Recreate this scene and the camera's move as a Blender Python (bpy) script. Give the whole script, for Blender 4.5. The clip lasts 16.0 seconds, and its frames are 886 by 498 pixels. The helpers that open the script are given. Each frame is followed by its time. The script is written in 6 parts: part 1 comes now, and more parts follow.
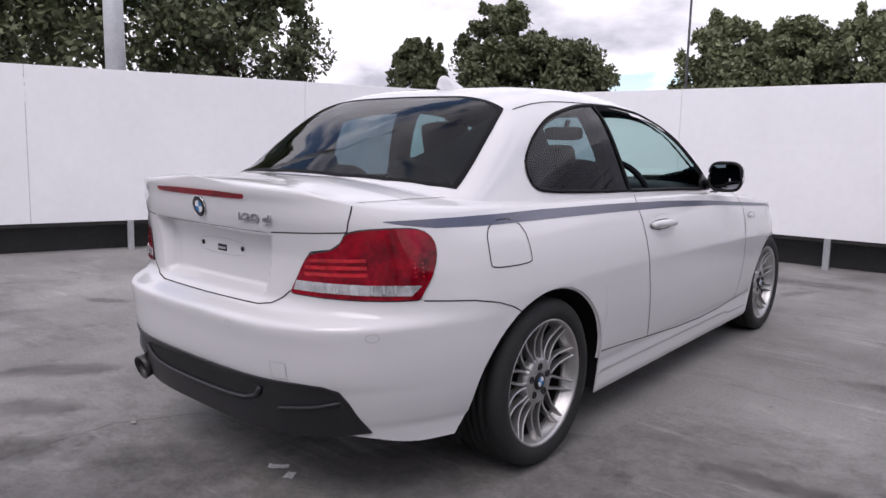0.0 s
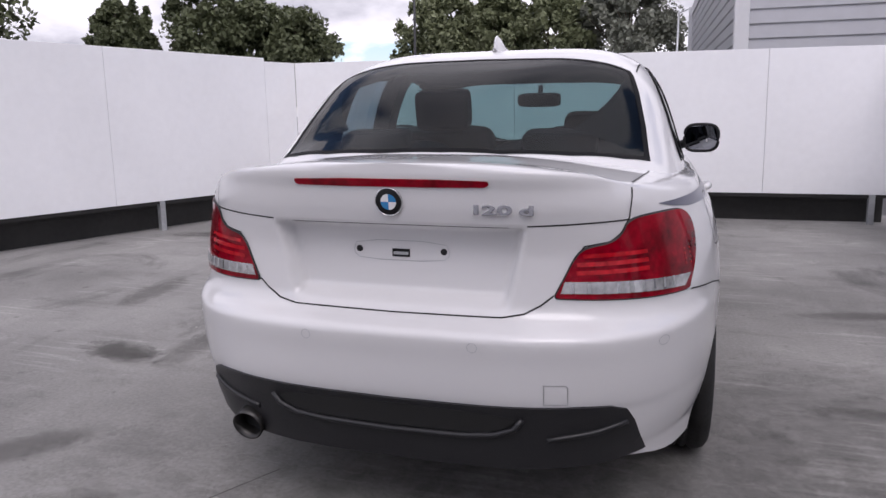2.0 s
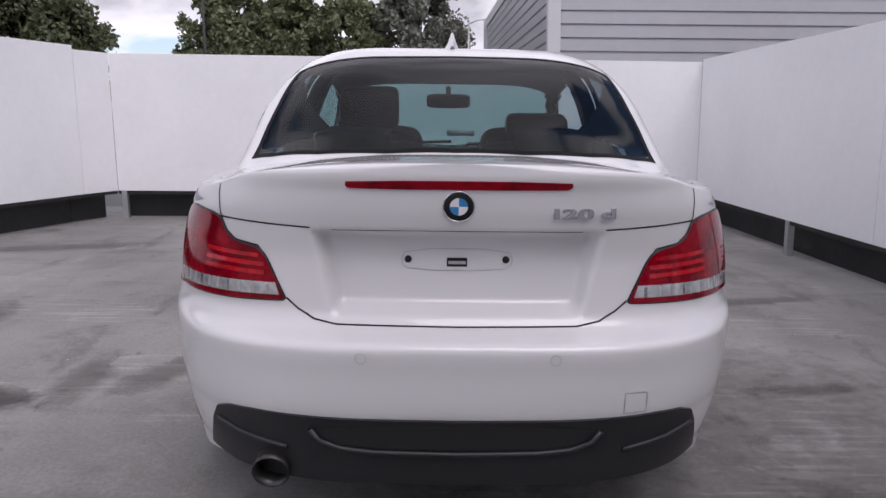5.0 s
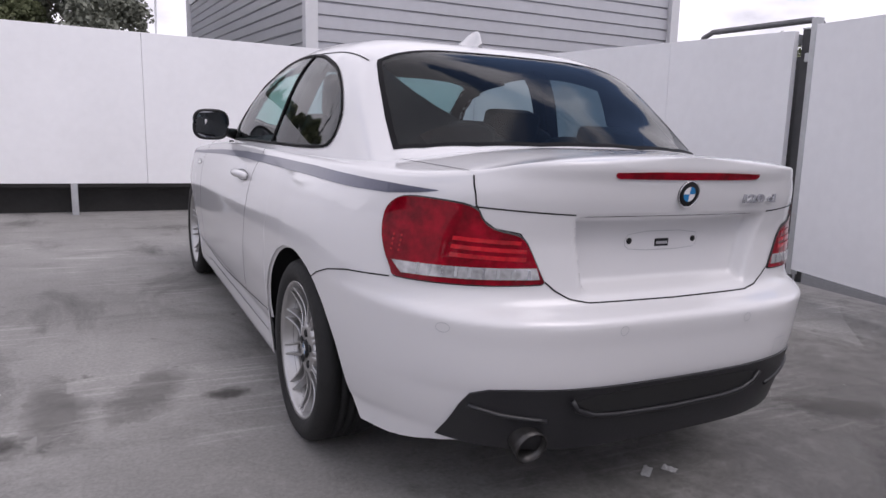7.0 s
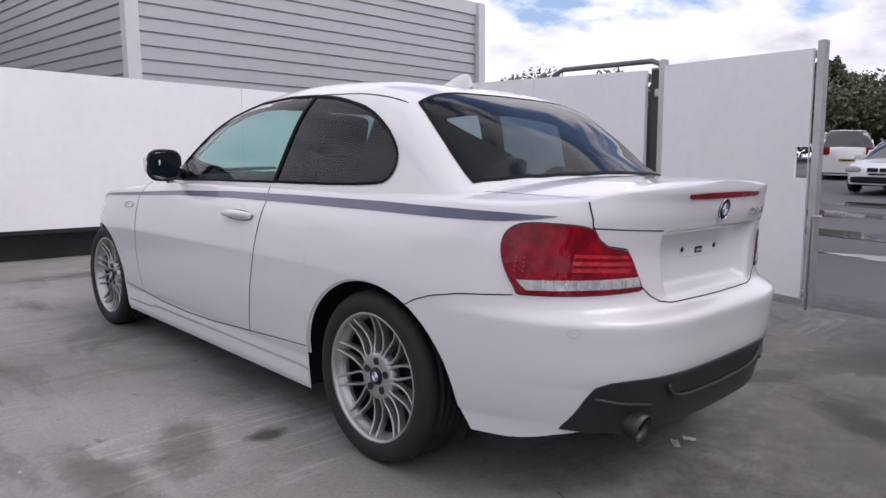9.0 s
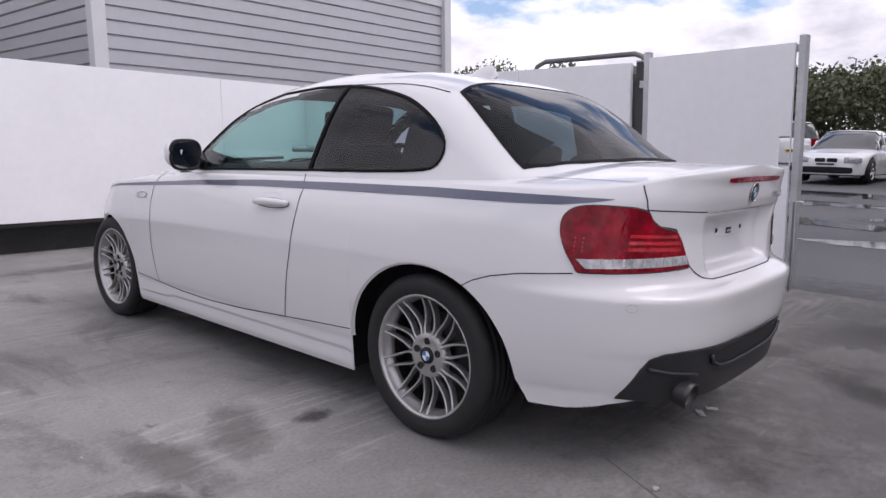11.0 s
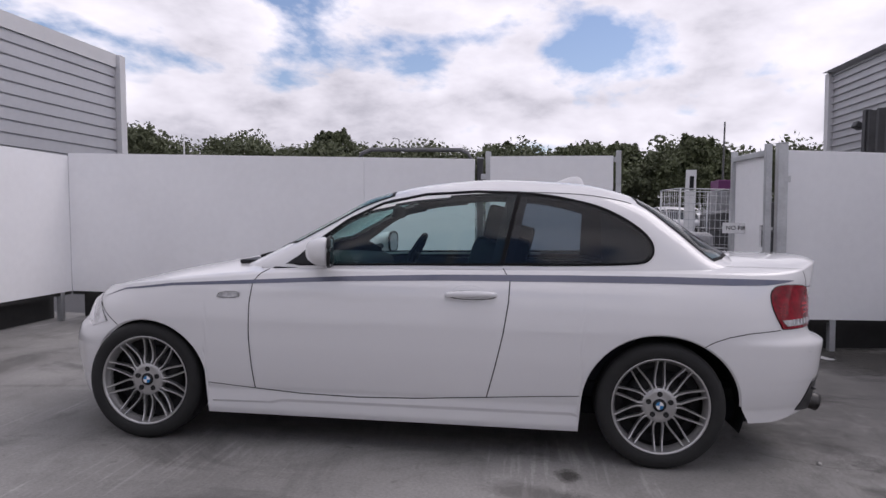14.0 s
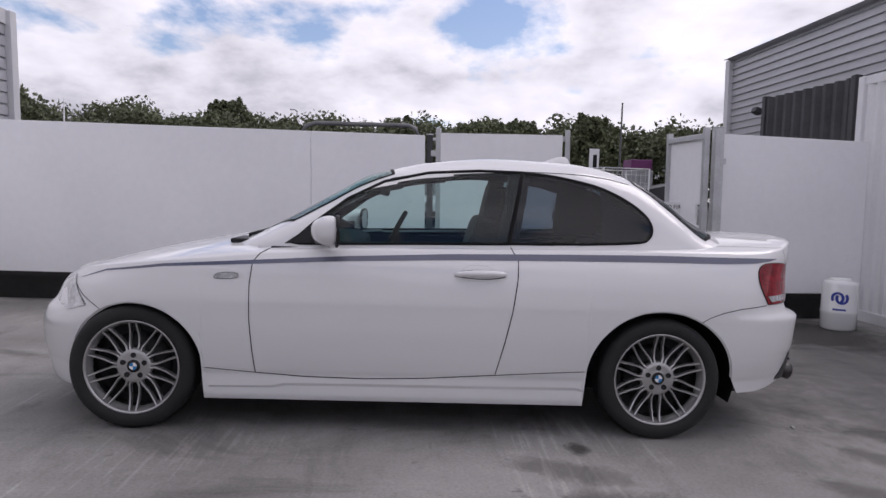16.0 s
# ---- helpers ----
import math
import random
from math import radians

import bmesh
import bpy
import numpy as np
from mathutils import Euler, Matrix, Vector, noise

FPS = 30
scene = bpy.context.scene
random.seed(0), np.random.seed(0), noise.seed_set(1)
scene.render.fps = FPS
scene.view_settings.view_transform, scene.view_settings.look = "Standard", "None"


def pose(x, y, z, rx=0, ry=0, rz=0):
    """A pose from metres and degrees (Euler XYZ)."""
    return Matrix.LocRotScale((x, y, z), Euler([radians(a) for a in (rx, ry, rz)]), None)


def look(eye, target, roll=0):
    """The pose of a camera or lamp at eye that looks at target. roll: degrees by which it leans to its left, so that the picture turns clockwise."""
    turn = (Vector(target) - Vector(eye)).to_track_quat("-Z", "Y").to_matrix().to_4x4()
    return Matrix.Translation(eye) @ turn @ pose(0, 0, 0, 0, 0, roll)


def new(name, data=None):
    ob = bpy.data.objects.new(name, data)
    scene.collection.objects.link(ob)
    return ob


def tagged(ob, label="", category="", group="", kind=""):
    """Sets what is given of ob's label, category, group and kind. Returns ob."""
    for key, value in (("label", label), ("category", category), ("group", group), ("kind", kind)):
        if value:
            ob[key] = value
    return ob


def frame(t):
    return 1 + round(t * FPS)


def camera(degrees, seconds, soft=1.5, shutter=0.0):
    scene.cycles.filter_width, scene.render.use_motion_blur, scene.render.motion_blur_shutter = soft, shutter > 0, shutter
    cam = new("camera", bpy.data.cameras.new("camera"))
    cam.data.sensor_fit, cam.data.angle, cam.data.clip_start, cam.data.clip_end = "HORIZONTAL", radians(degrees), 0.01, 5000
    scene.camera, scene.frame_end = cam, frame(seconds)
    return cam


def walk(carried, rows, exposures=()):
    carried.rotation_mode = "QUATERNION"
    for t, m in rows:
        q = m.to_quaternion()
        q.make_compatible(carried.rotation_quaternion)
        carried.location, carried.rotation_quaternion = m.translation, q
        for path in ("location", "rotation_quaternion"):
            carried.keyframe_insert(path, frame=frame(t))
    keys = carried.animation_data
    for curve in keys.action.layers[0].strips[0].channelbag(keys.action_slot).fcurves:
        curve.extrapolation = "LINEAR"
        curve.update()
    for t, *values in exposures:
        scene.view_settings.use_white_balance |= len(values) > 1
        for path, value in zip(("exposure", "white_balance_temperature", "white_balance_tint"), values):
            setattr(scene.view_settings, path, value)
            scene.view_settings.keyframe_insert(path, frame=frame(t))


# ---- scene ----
cam = camera(64.4, 16.0)
KELVIN, TINTED = 6260, 21.5
STOPS = [(0.0, -0.03), (1.5, -0.05), (3.0, -0.24), (5.5, -0.26), (7.0, -0.12), (8.0, -0.10), (11.0, -0.08), (12.0, -0.26), (13.0, -0.49), (16.0, -0.42)]
PATH = [
    (0, (2.14, -2.15, 1.174), (0.865, -0.638, 0.875), 1.1),
    (0.5, (2.055, -2.18, 1.165), (0.797, -0.657, 0.853), 1.3),
    (1, (1.619, -2.402, 1.169), (0.477, -0.807, 0.777), 2.1),
    (1.5, (1.133, -2.476, 1.162), (0.221, -0.747, 0.738), -0.1),
    (2, (0.651, -2.542, 1.164), (0.076, -0.663, 0.789), -0.6),
    (2.5, (0.225, -2.548, 1.147), (-0.033, -0.6, 0.775), -0.7),
    (3, (0.03, -2.501, 1.155), (-0.036, -0.538, 0.779), 0.1),
    (5.5, (-0.095, -2.492, 1.143), (-0.031, -0.527, 0.78), 1.0),
    (6, (-0.465, -2.515, 1.125), (-0.116, -0.579, 0.765), 2.0),
    (6.5, (-0.98, -2.431, 1.108), (-0.371, -0.56, 0.748), 2.6),
    (7, (-1.459, -2.292, 1.123), (-0.568, -0.539, 0.754), 2.8),
    (7.5, (-1.929, -2.089, 1.113), (-0.772, -0.496, 0.757), 1.7),
    (8, (-2.176, -1.913, 1.114), (-0.859, -0.438, 0.816), 1.8),
    (8.5, (-2.302, -1.937, 1.121), (-0.94, -0.498, 0.847), 1.4),
    (11, (-2.689, -1.761, 1.095), (-1.215, -0.441, 0.805), 1.1),
    (11.5, (-3.038, -1.455, 1.162), (-1.521, -0.184, 0.87), 0.2),
    (12, (-3.532, -1.167, 1.208), (-1.915, -0.016, 0.964), 0.3),
    (12.5, (-3.895, -0.767, 1.144), (-2.121, 0.155, 1.087), 0.6),
    (13, (-4.169, -0.313, 1.158), (-2.292, 0.376, 1.106), 1.1),
    (13.5, (-4.337, 0.196, 1.159), (-2.383, 0.614, 1.075), 1.8),
    (14, (-4.335, 0.683, 1.207), (-2.35, 0.906, 1.12), 1.3),
    (14.5, (-4.369, 1.12, 1.224), (-2.369, 1.13, 1.179), 0.6),
    (15, (-4.351, 1.249, 1.227), (-2.354, 1.191, 1.145), 0.6),
    (15.5, (-4.333, 1.252, 1.22), (-2.339, 1.176, 1.078), 1.3),
    (16, (-4.334, 1.259, 1.215), (-2.341, 1.181, 1.064), 1.9),
]
walk(cam, [(t, look(eye, target, roll)) for t, eye, target, roll in PATH], [(t, stops, KELVIN, TINTED) for t, stops in STOPS])

# ---- world, sun, exposure ----
world = bpy.data.worlds.new("sky")
scene.world = world
world.use_nodes = True
SUN_EL, SUN_AZ = 54.0, -66.0      # height above the horizon, bearing from +x towards +y
SKY_GAIN, CLOUD_GAIN = 0.17, 1.08


def build_sky():
    nt = world.node_tree
    nt.nodes.clear()
    n, l = nt.nodes.new, nt.links.new
    out, bg = n("ShaderNodeOutputWorld"), n("ShaderNodeBackground")
    sky = n("ShaderNodeTexSky")
    sky.sky_type, sky.sun_disc = "NISHITA", False
    sky.sun_elevation, sky.sun_rotation = radians(SUN_EL), radians(90 - SUN_AZ)
    co, sep = n("ShaderNodeTexCoord"), n("ShaderNodeSeparateXYZ")
    l(co.outputs["Generated"], sep.inputs[0])
    # the cloud layer is a flat sheet overhead, seen in perspective
    up = n("ShaderNodeMath"); up.operation = "MAXIMUM"; up.inputs[1].default_value = 0.0
    l(sep.outputs["Z"], up.inputs[0])
    add = n("ShaderNodeMath"); add.operation = "ADD"; add.inputs[1].default_value = 0.50
    l(up.outputs[0], add.inputs[0])
    flat = []
    for axis in ("X", "Y"):
        d = n("ShaderNodeMath"); d.operation = "DIVIDE"
        l(sep.outputs[axis], d.inputs[0]); l(add.outputs[0], d.inputs[1]); flat.append(d)
    comb = n("ShaderNodeCombineXYZ")
    l(flat[0].outputs[0], comb.inputs[0]); l(flat[1].outputs[0], comb.inputs[1])
    rise = n("ShaderNodeMath"); rise.operation = "MULTIPLY"; rise.inputs[1].default_value = 2.2
    l(up.outputs[0], rise.inputs[0]); l(rise.outputs[0], comb.inputs[2])
    big = n("ShaderNodeTexNoise")
    for k, v in (("Scale", 1.5), ("Detail", 10.0), ("Roughness", 0.54), ("Distortion", 0.15)):
        big.inputs[k].default_value = v
    mapping = n("ShaderNodeMapping"); mapping.inputs["Location"].default_value = (2.3, 0.7, 0.0)
    l(comb.outputs[0], mapping.inputs[0]); l(mapping.outputs[0], big.inputs["Vector"])
    cover = n("ShaderNodeValToRGB")
    cover.color_ramp.elements[0].position, cover.color_ramp.elements[1].position = 0.392, 0.436
    l(big.outputs[0], cover.inputs[0])
    # thick middles of the clouds are greyer than their edges
    thick = n("ShaderNodeValToRGB")
    e = thick.color_ramp.elements
    e[0].position, e[0].color = 0.43, (1.30, 1.30, 1.31, 1)
    e[1].position, e[1].color = 0.62, (0.54, 0.55, 0.59, 1)
    mid = e.new(0.52); mid.color = (1.02, 1.02, 1.04, 1)
    fine = n("ShaderNodeTexNoise")
    for k, v in (("Scale", 3.6), ("Detail", 8.0), ("Roughness", 0.55)):
        fine.inputs[k].default_value = v
    l(mapping.outputs[0], fine.inputs["Vector"])
    mixn = n("ShaderNodeMix"); mixn.data_type = "FLOAT"; mixn.inputs[0].default_value = 0.45
    l(big.outputs[0], mixn.inputs[2]); l(fine.outputs[0], mixn.inputs[3]); l(mixn.outputs[0], thick.inputs[0])
    gain = n("ShaderNodeMix"); gain.data_type, gain.blend_type = "RGBA", "MULTIPLY"
    gain.inputs[0].default_value = 1.0
    l(sky.outputs[0], gain.inputs[6]); gain.inputs[7].default_value = (SKY_GAIN,) * 3 + (1,)
    cg = n("ShaderNodeMix"); cg.data_type, cg.blend_type = "RGBA", "MULTIPLY"
    cg.inputs[0].default_value = 1.0
    l(thick.outputs[0], cg.inputs[6]); cg.inputs[7].default_value = (CLOUD_GAIN,) * 3 + (1,)
    mix = n("ShaderNodeMix"); mix.data_type = "RGBA"
    l(cover.outputs[0], mix.inputs[0]); l(gain.outputs[2], mix.inputs[6]); l(cg.outputs[2], mix.inputs[7])
    l(mix.outputs[2], bg.inputs[0]); l(bg.outputs[0], out.inputs[0])


build_sky()
sun = new("sun", bpy.data.lights.new("sun", "SUN"))
sun.data.energy, sun.data.angle, sun.data.color = 1.05, radians(34), (1.0, 0.96, 0.9)
sx, sy = math.cos(radians(SUN_AZ)) * math.cos(radians(SUN_EL)), math.sin(radians(SUN_AZ)) * math.cos(radians(SUN_EL))
sun.matrix_world = look((sx * 40, sy * 40, 40 * math.sin(radians(SUN_EL))), (0, 0, 0))


# ---- materials ----
def material(name, color, rough=0.5, metal=0.0, coat=0.0, vary=0.0, scale=4.0, fine=60.0, bump=0.0, spec=0.5, alpha_rand=0.0):
    """A principled surface whose colour varies at two scales, with fine relief."""
    m = bpy.data.materials.new(name)
    m.use_nodes = True
    nt = m.node_tree
    b = nt.nodes["Principled BSDF"]
    b.inputs["Base Color"].default_value = (*color, 1)
    b.inputs["Roughness"].default_value, b.inputs["Metallic"].default_value = rough, metal
    b.inputs["Coat Weight"].default_value, b.inputs["Coat Roughness"].default_value = coat, 0.03
    b.inputs["Specular IOR Level"].default_value = spec
    if vary or bump or alpha_rand:
        n, l = nt.nodes.new, nt.links.new
        co = n("ShaderNodeTexCoord")
        a, f = n("ShaderNodeTexNoise"), n("ShaderNodeTexNoise")
        a.inputs["Scale"].default_value, a.inputs["Detail"].default_value = scale, 6
        f.inputs["Scale"].default_value, f.inputs["Detail"].default_value = fine, 3
        l(co.outputs["Object"], a.inputs["Vector"]); l(co.outputs["Object"], f.inputs["Vector"])
        mx = n("ShaderNodeMath"); mx.operation = "MULTIPLY_ADD"
        l(a.outputs[0], mx.inputs[0]); mx.inputs[1].default_value = 1.4; 
        half = n("ShaderNodeMath"); half.operation = "MULTIPLY"; half.inputs[1].default_value = 0.6
        l(f.outputs[0], half.inputs[0]); l(half.outputs[0], mx.inputs[2])
        last = mx
        if alpha_rand:
            info = n("ShaderNodeNewGeometry")
            r = n("ShaderNodeMath"); r.operation = "MULTIPLY_ADD"; r.inputs[1].default_value = alpha_rand
            l(info.outputs["Random Per Island"], r.inputs[0]); l(mx.outputs[0], r.inputs[2])
            last = r
        ramp = n("ShaderNodeMapRange")
        ramp.inputs["From Min"].default_value, ramp.inputs["From Max"].default_value = 0.6, 1.4 + alpha_rand
        ramp.inputs["To Min"].default_value, ramp.inputs["To Max"].default_value = 1 - vary, 1 + vary
        l(last.outputs[0], ramp.inputs[0])
        mul = n("ShaderNodeMix"); mul.data_type, mul.blend_type = "RGBA", "MULTIPLY"
        mul.inputs[0].default_value = 1.0
        mul.inputs[6].default_value = (*color, 1)
        l(ramp.outputs[0], mul.inputs[7]); l(mul.outputs[2], b.inputs["Base Color"])
        if bump:
            bp = n("ShaderNodeBump"); bp.inputs["Strength"].default_value = bump; bp.inputs["Distance"].default_value = 0.01
            l(f.outputs[0], bp.inputs["Height"]); l(bp.outputs[0], b.inputs["Normal"])
    return m


def glass(name, tint, gloss=0.08):
    """A tinted pane: it lets light through and mirrors more at a flat angle."""
    m = bpy.data.materials.new(name)
    m.use_nodes = True
    nt = m.node_tree
    nt.nodes.clear()
    n, l = nt.nodes.new, nt.links.new
    out, tr, gl, mix, lw, pw, ma = (n(k) for k in ("ShaderNodeOutputMaterial", "ShaderNodeBsdfTransparent", "ShaderNodeBsdfGlossy", "ShaderNodeMixShader", "ShaderNodeLayerWeight", "ShaderNodeMath", "ShaderNodeMath"))
    tr.inputs[0].default_value = (*tint, 1)
    gl.inputs["Roughness"].default_value = 0.015
    pw.operation, pw.inputs[1].default_value = "POWER", 5.2
    ma.operation, ma.inputs[1].default_value, ma.inputs[2].default_value = "MULTIPLY_ADD", 0.9, gloss
    lw.inputs[0].default_value = 0.5
    l(lw.outputs["Facing"], pw.inputs[0]); l(pw.outputs[0], ma.inputs[0]); l(ma.outputs[0], mix.inputs[0])
    l(tr.outputs[0], mix.inputs[1]); l(gl.outputs[0], mix.inputs[2]); l(mix.outputs[0], out.inputs[0])
    return m


def concrete_material():
    m = bpy.data.materials.new("worn_concrete")
    m.use_nodes = True
    nt = m.node_tree
    b = nt.nodes["Principled BSDF"]
    n, l = nt.nodes.new, nt.links.new
    co = n("ShaderNodeTexCoord")

    def noise_node(scale, detail, rough=0.55, stretch=None, distort=0.0):
        t = n("ShaderNodeTexNoise")
        t.inputs["Scale"].default_value, t.inputs["Detail"].default_value, t.inputs["Roughness"].default_value = scale, detail, rough
        t.inputs["Distortion"].default_value = distort
        if stretch:
            mp = n("ShaderNodeMapping")
            mp.inputs["Scale"].default_value, mp.inputs["Rotation"].default_value = stretch[0], (0, 0, stretch[1])
            l(co.outputs["Object"], mp.inputs[0]); l(mp.outputs[0], t.inputs["Vector"])
        else:
            l(co.outputs["Object"], t.inputs["Vector"])
        return t

    def ramp(src, stops):
        r = n("ShaderNodeValToRGB")
        e = r.color_ramp.elements
        for k, (p, c) in enumerate(stops):
            el = e[k] if k < 2 else e.new(p)
            el.position, el.color = p, (c, c, c, 1)
        l(src.outputs[0], r.inputs[0])
        return r

    def times(x, y, fac=1.0):
        q = n("ShaderNodeMix"); q.data_type, q.blend_type = "RGBA", "MULTIPLY"
        q.inputs[0].default_value = fac
        l(x, q.inputs[6]); l(y, q.inputs[7])
        return q.outputs[2]

    base = n("ShaderNodeRGB"); base.outputs[0].default_value = (0.250, 0.243, 0.232, 1)
    clouds = ramp(noise_node(0.7, 5), [(0.3, 0.68), (0.7, 1.24)])
    grain = ramp(noise_node(60, 4, 0.7), [(0.25, 0.78), (0.75, 1.2)])
    broom = ramp(noise_node(9, 4, 0.6, ((1.0, 0.12, 1.0), 0.12)), [(0.3, 0.96), (0.7, 1.04)])
    stains = ramp(noise_node(1.25, 8, 0.66, ((1.0, 0.6, 1.0), 0.5), 0.8), [(0.55, 1.0), (0.68, 0.55)])
    wipes = ramp(noise_node(4.0, 7, 0.7, ((0.35, 1.0, 1.0), 0.15), 0.5), [(0.52, 1.0), (0.66, 0.8)])
    pale = ramp(noise_node(2.2, 7, 0.7, None, 0.6), [(0.56, 1.0), (0.7, 1.22)])
    spots = ramp(noise_node(5.5, 5, 0.6), [(0.66, 1.0), (0.73, 0.62)])
    scored = n("ShaderNodeMath"); scored.operation = "MULTIPLY"
    l(noise_node(30, 3, 0.5, ((0.06, 1.0, 1.0), 0.35)).outputs[0], scored.inputs[0]); l(noise_node(1.1, 3, 0.5).outputs[0], scored.inputs[1])
    score = ramp(scored, [(0.32, 1.0), (0.39, 1.27)])
    c = times(base.outputs[0], clouds.outputs[0])
    for r in (grain, broom, stains, spots, wipes, pale, score):
        c = times(c, r.outputs[0])
    l(c, b.inputs["Base Color"])
    b.inputs["Roughness"].default_value = 0.82
    bp = n("ShaderNodeBump"); bp.inputs["Strength"].default_value, bp.inputs["Distance"].default_value = 0.5, 0.004
    hm = n("ShaderNodeMath"); hm.operation = "ADD"
    l(grain.outputs[0], hm.inputs[0]); l(broom.outputs[0], hm.inputs[1]); l(hm.outputs[0], bp.inputs["Height"]); l(bp.outputs[0], b.inputs["Normal"])
    return m


CONCRETE = concrete_material()
CRACK = material("crack_dirt", (0.07, 0.066, 0.06), 0.9, vary=0.5, scale=12, fine=60)
ASPHALT = material("asphalt", (0.075, 0.075, 0.078), 0.7, vary=0.45, scale=0.35, fine=30, bump=0.3)
HOARDING = material("white_hoarding", (0.87, 0.87, 0.88), 0.55, vary=0.05, scale=0.9, fine=14, bump=0.04)
GALV = material("galvanised_steel", (0.52, 0.53, 0.54), 0.45, 0.7, vary=0.2, scale=3, fine=40)
OLD_TUBE = material("dull_grey_tube", (0.16, 0.16, 0.165), 0.5, 0.5, vary=0.25, scale=5, fine=60)
GAP_DARK = material("gap_darkness", (0.022, 0.021, 0.02), 0.8, vary=0.4, scale=2, fine=20, bump=0.2)
CLAD = material("silver_cladding", (0.50, 0.50, 0.52), 0.42, 0.35, vary=0.08, scale=0.5, fine=8)
CLAD_TRIM = material("pale_trim", (0.66, 0.66, 0.67), 0.5, vary=0.05, scale=1.5, fine=20)
DARK_STEEL = material("dark_corrugated_steel", (0.058, 0.058, 0.061), 0.6, vary=0.3, scale=2, fine=18)
WHITE_STEEL = material("white_painted_steel", (0.78, 0.78, 0.79), 0.5, vary=0.06, scale=1.2, fine=25)
PAINT = material("white_car_paint", (0.70, 0.695, 0.70), 0.32, 0.0, coat=1.0, vary=0.012, scale=1.5, fine=240)
STRIPE = material("slate_vinyl_stripe", (0.115, 0.12, 0.165), 0.3, 0.35, coat=0.4, vary=0.12, scale=3, fine=60)
GAP = material("panel_gap_shadow", (0.012, 0.012, 0.012), 0.9)
TRIM = material("black_plastic_trim", (0.010, 0.010, 0.011), 0.45, vary=0.1, scale=8, fine=90, spec=0.3)
SEAL = material("black_rubber_seal", (0.006, 0.006, 0.007), 0.6, vary=0.1, scale=8, fine=90, spec=0.12)
DIFFUSER = material("charcoal_bumper_plastic", (0.018, 0.018, 0.020), 0.40, vary=0.15, scale=6, fine=120, bump=0.05)
RUBBER = material("tyre_rubber", (0.012, 0.012, 0.012), 0.75, vary=0.25, scale=9, fine=70, bump=0.2)
ALLOY = material("grey_alloy", (0.47, 0.465, 0.46), 0.34, 0.8, vary=0.1, scale=10, fine=80)
SHADED_ALLOY = material("brake_shadow_metal", (0.03, 0.03, 0.031), 0.55, 0.6, vary=0.2, scale=10, fine=60)
PIPE = material("sooty_exhaust_steel", (0.07, 0.068, 0.066), 0.4, 0.8, vary=0.3, scale=14, fine=80)
CHROME = material("chrome", (0.8, 0.8, 0.82), 0.12, 1.0)
DARK_CHROME = material("shaded_chrome", (0.48, 0.48, 0.50), 0.2, 1.0)
RED_LENS = material("red_lamp_lens", (0.21, 0.0011, 0.009), 0.1, coat=0.4, vary=0.7, scale=14, fine=60, spec=0.12)
RED_BAR = material("bright_red_light_bar", (0.46, 0.006, 0.014), 0.12, coat=0.4, vary=0.5, scale=25, fine=90)
CLEAR_LENS = material("clear_ribbed_lens", (0.55, 0.55, 0.56), 0.15, 0.45, coat=1.0, vary=0.5, scale=18, fine=70)
BLUE = material("badge_blue", (0.03, 0.22, 0.5), 0.2, coat=1.0)
BADGE_WHITE = material("badge_white", (0.8, 0.8, 0.8), 0.2, coat=1.0)
SEAT = material("black_seat_leather", (0.007, 0.008, 0.012), 0.6, vary=0.2, scale=8, fine=60, spec=0.2)
CABIN = material("dark_cabin_plastic", (0.008, 0.009, 0.014), 0.7, vary=0.15, scale=6, fine=60, spec=0.2)
MIRROR = material("mirror_glass", (0.30, 0.31, 0.33), 0.02, 1.0)
GLASS_FRONT = glass("clear_green_glass", (0.54, 0.76, 0.73), 0.05)
GLASS_DARK = glass("smoked_glass", (0.38, 0.45, 0.50), 0.05)
GLASS_REAR = glass("dark_heated_glass", (0.30, 0.40, 0.43), 0.028)
BARK = material("bark", (0.09, 0.07, 0.05), 0.9, vary=0.3, scale=3, fine=20, bump=0.3)
LEAF = material("broad_leaves", (0.105, 0.122, 0.058), 0.6, vary=0.38, scale=0.7, fine=4, alpha_rand=0.6)
# the same leaves made lighter: hazy light on three trees is in the colour
LEAF_LIT = material("sunlit_broad_leaves", (0.165, 0.185, 0.095), 0.6, vary=0.38, scale=0.7, fine=4, alpha_rand=0.6)
LEAF_GREY = material("grey_green_leaves", (0.20, 0.21, 0.165), 0.6, vary=0.35, scale=0.7, fine=4, alpha_rand=0.6)
LEAF_FAR = material("dark_hedge_leaves", (0.105, 0.120, 0.062), 0.7, vary=0.4, scale=0.3, fine=3, alpha_rand=0.6)
STONE = material("broken_concrete", (0.4, 0.39, 0.37), 0.9, vary=0.2, scale=30, fine=200)
PAPER = material("crumpled_plastic", (0.6, 0.6, 0.6), 0.3, vary=0.2, scale=30, fine=200, bump=0.5)


# ---- mesh helpers ----
def mesh_of(name, bm, mat, smooth=True):
    me = bpy.data.meshes.new(name)
    bm.normal_update()
    bm.to_mesh(me)
    bm.free()
    me.materials.append(mat)
    if smooth:
        me.polygons.foreach_set("use_smooth", [True] * len(me.polygons))
    return me


def part(name, bm, mat, parent, label="", smooth=True):
    """Links a bmesh as one mesh object under a thing or a part."""
    ob = new(name, mesh_of(name, bm, mat, smooth))
    ob.parent = parent
    return tagged(ob, label) if label else ob


def thing(name, label, category, group="", at=None):
    ob = new(name)
    if at is not None:
        ob.matrix_world = at
    return tagged(ob, label, category, group)


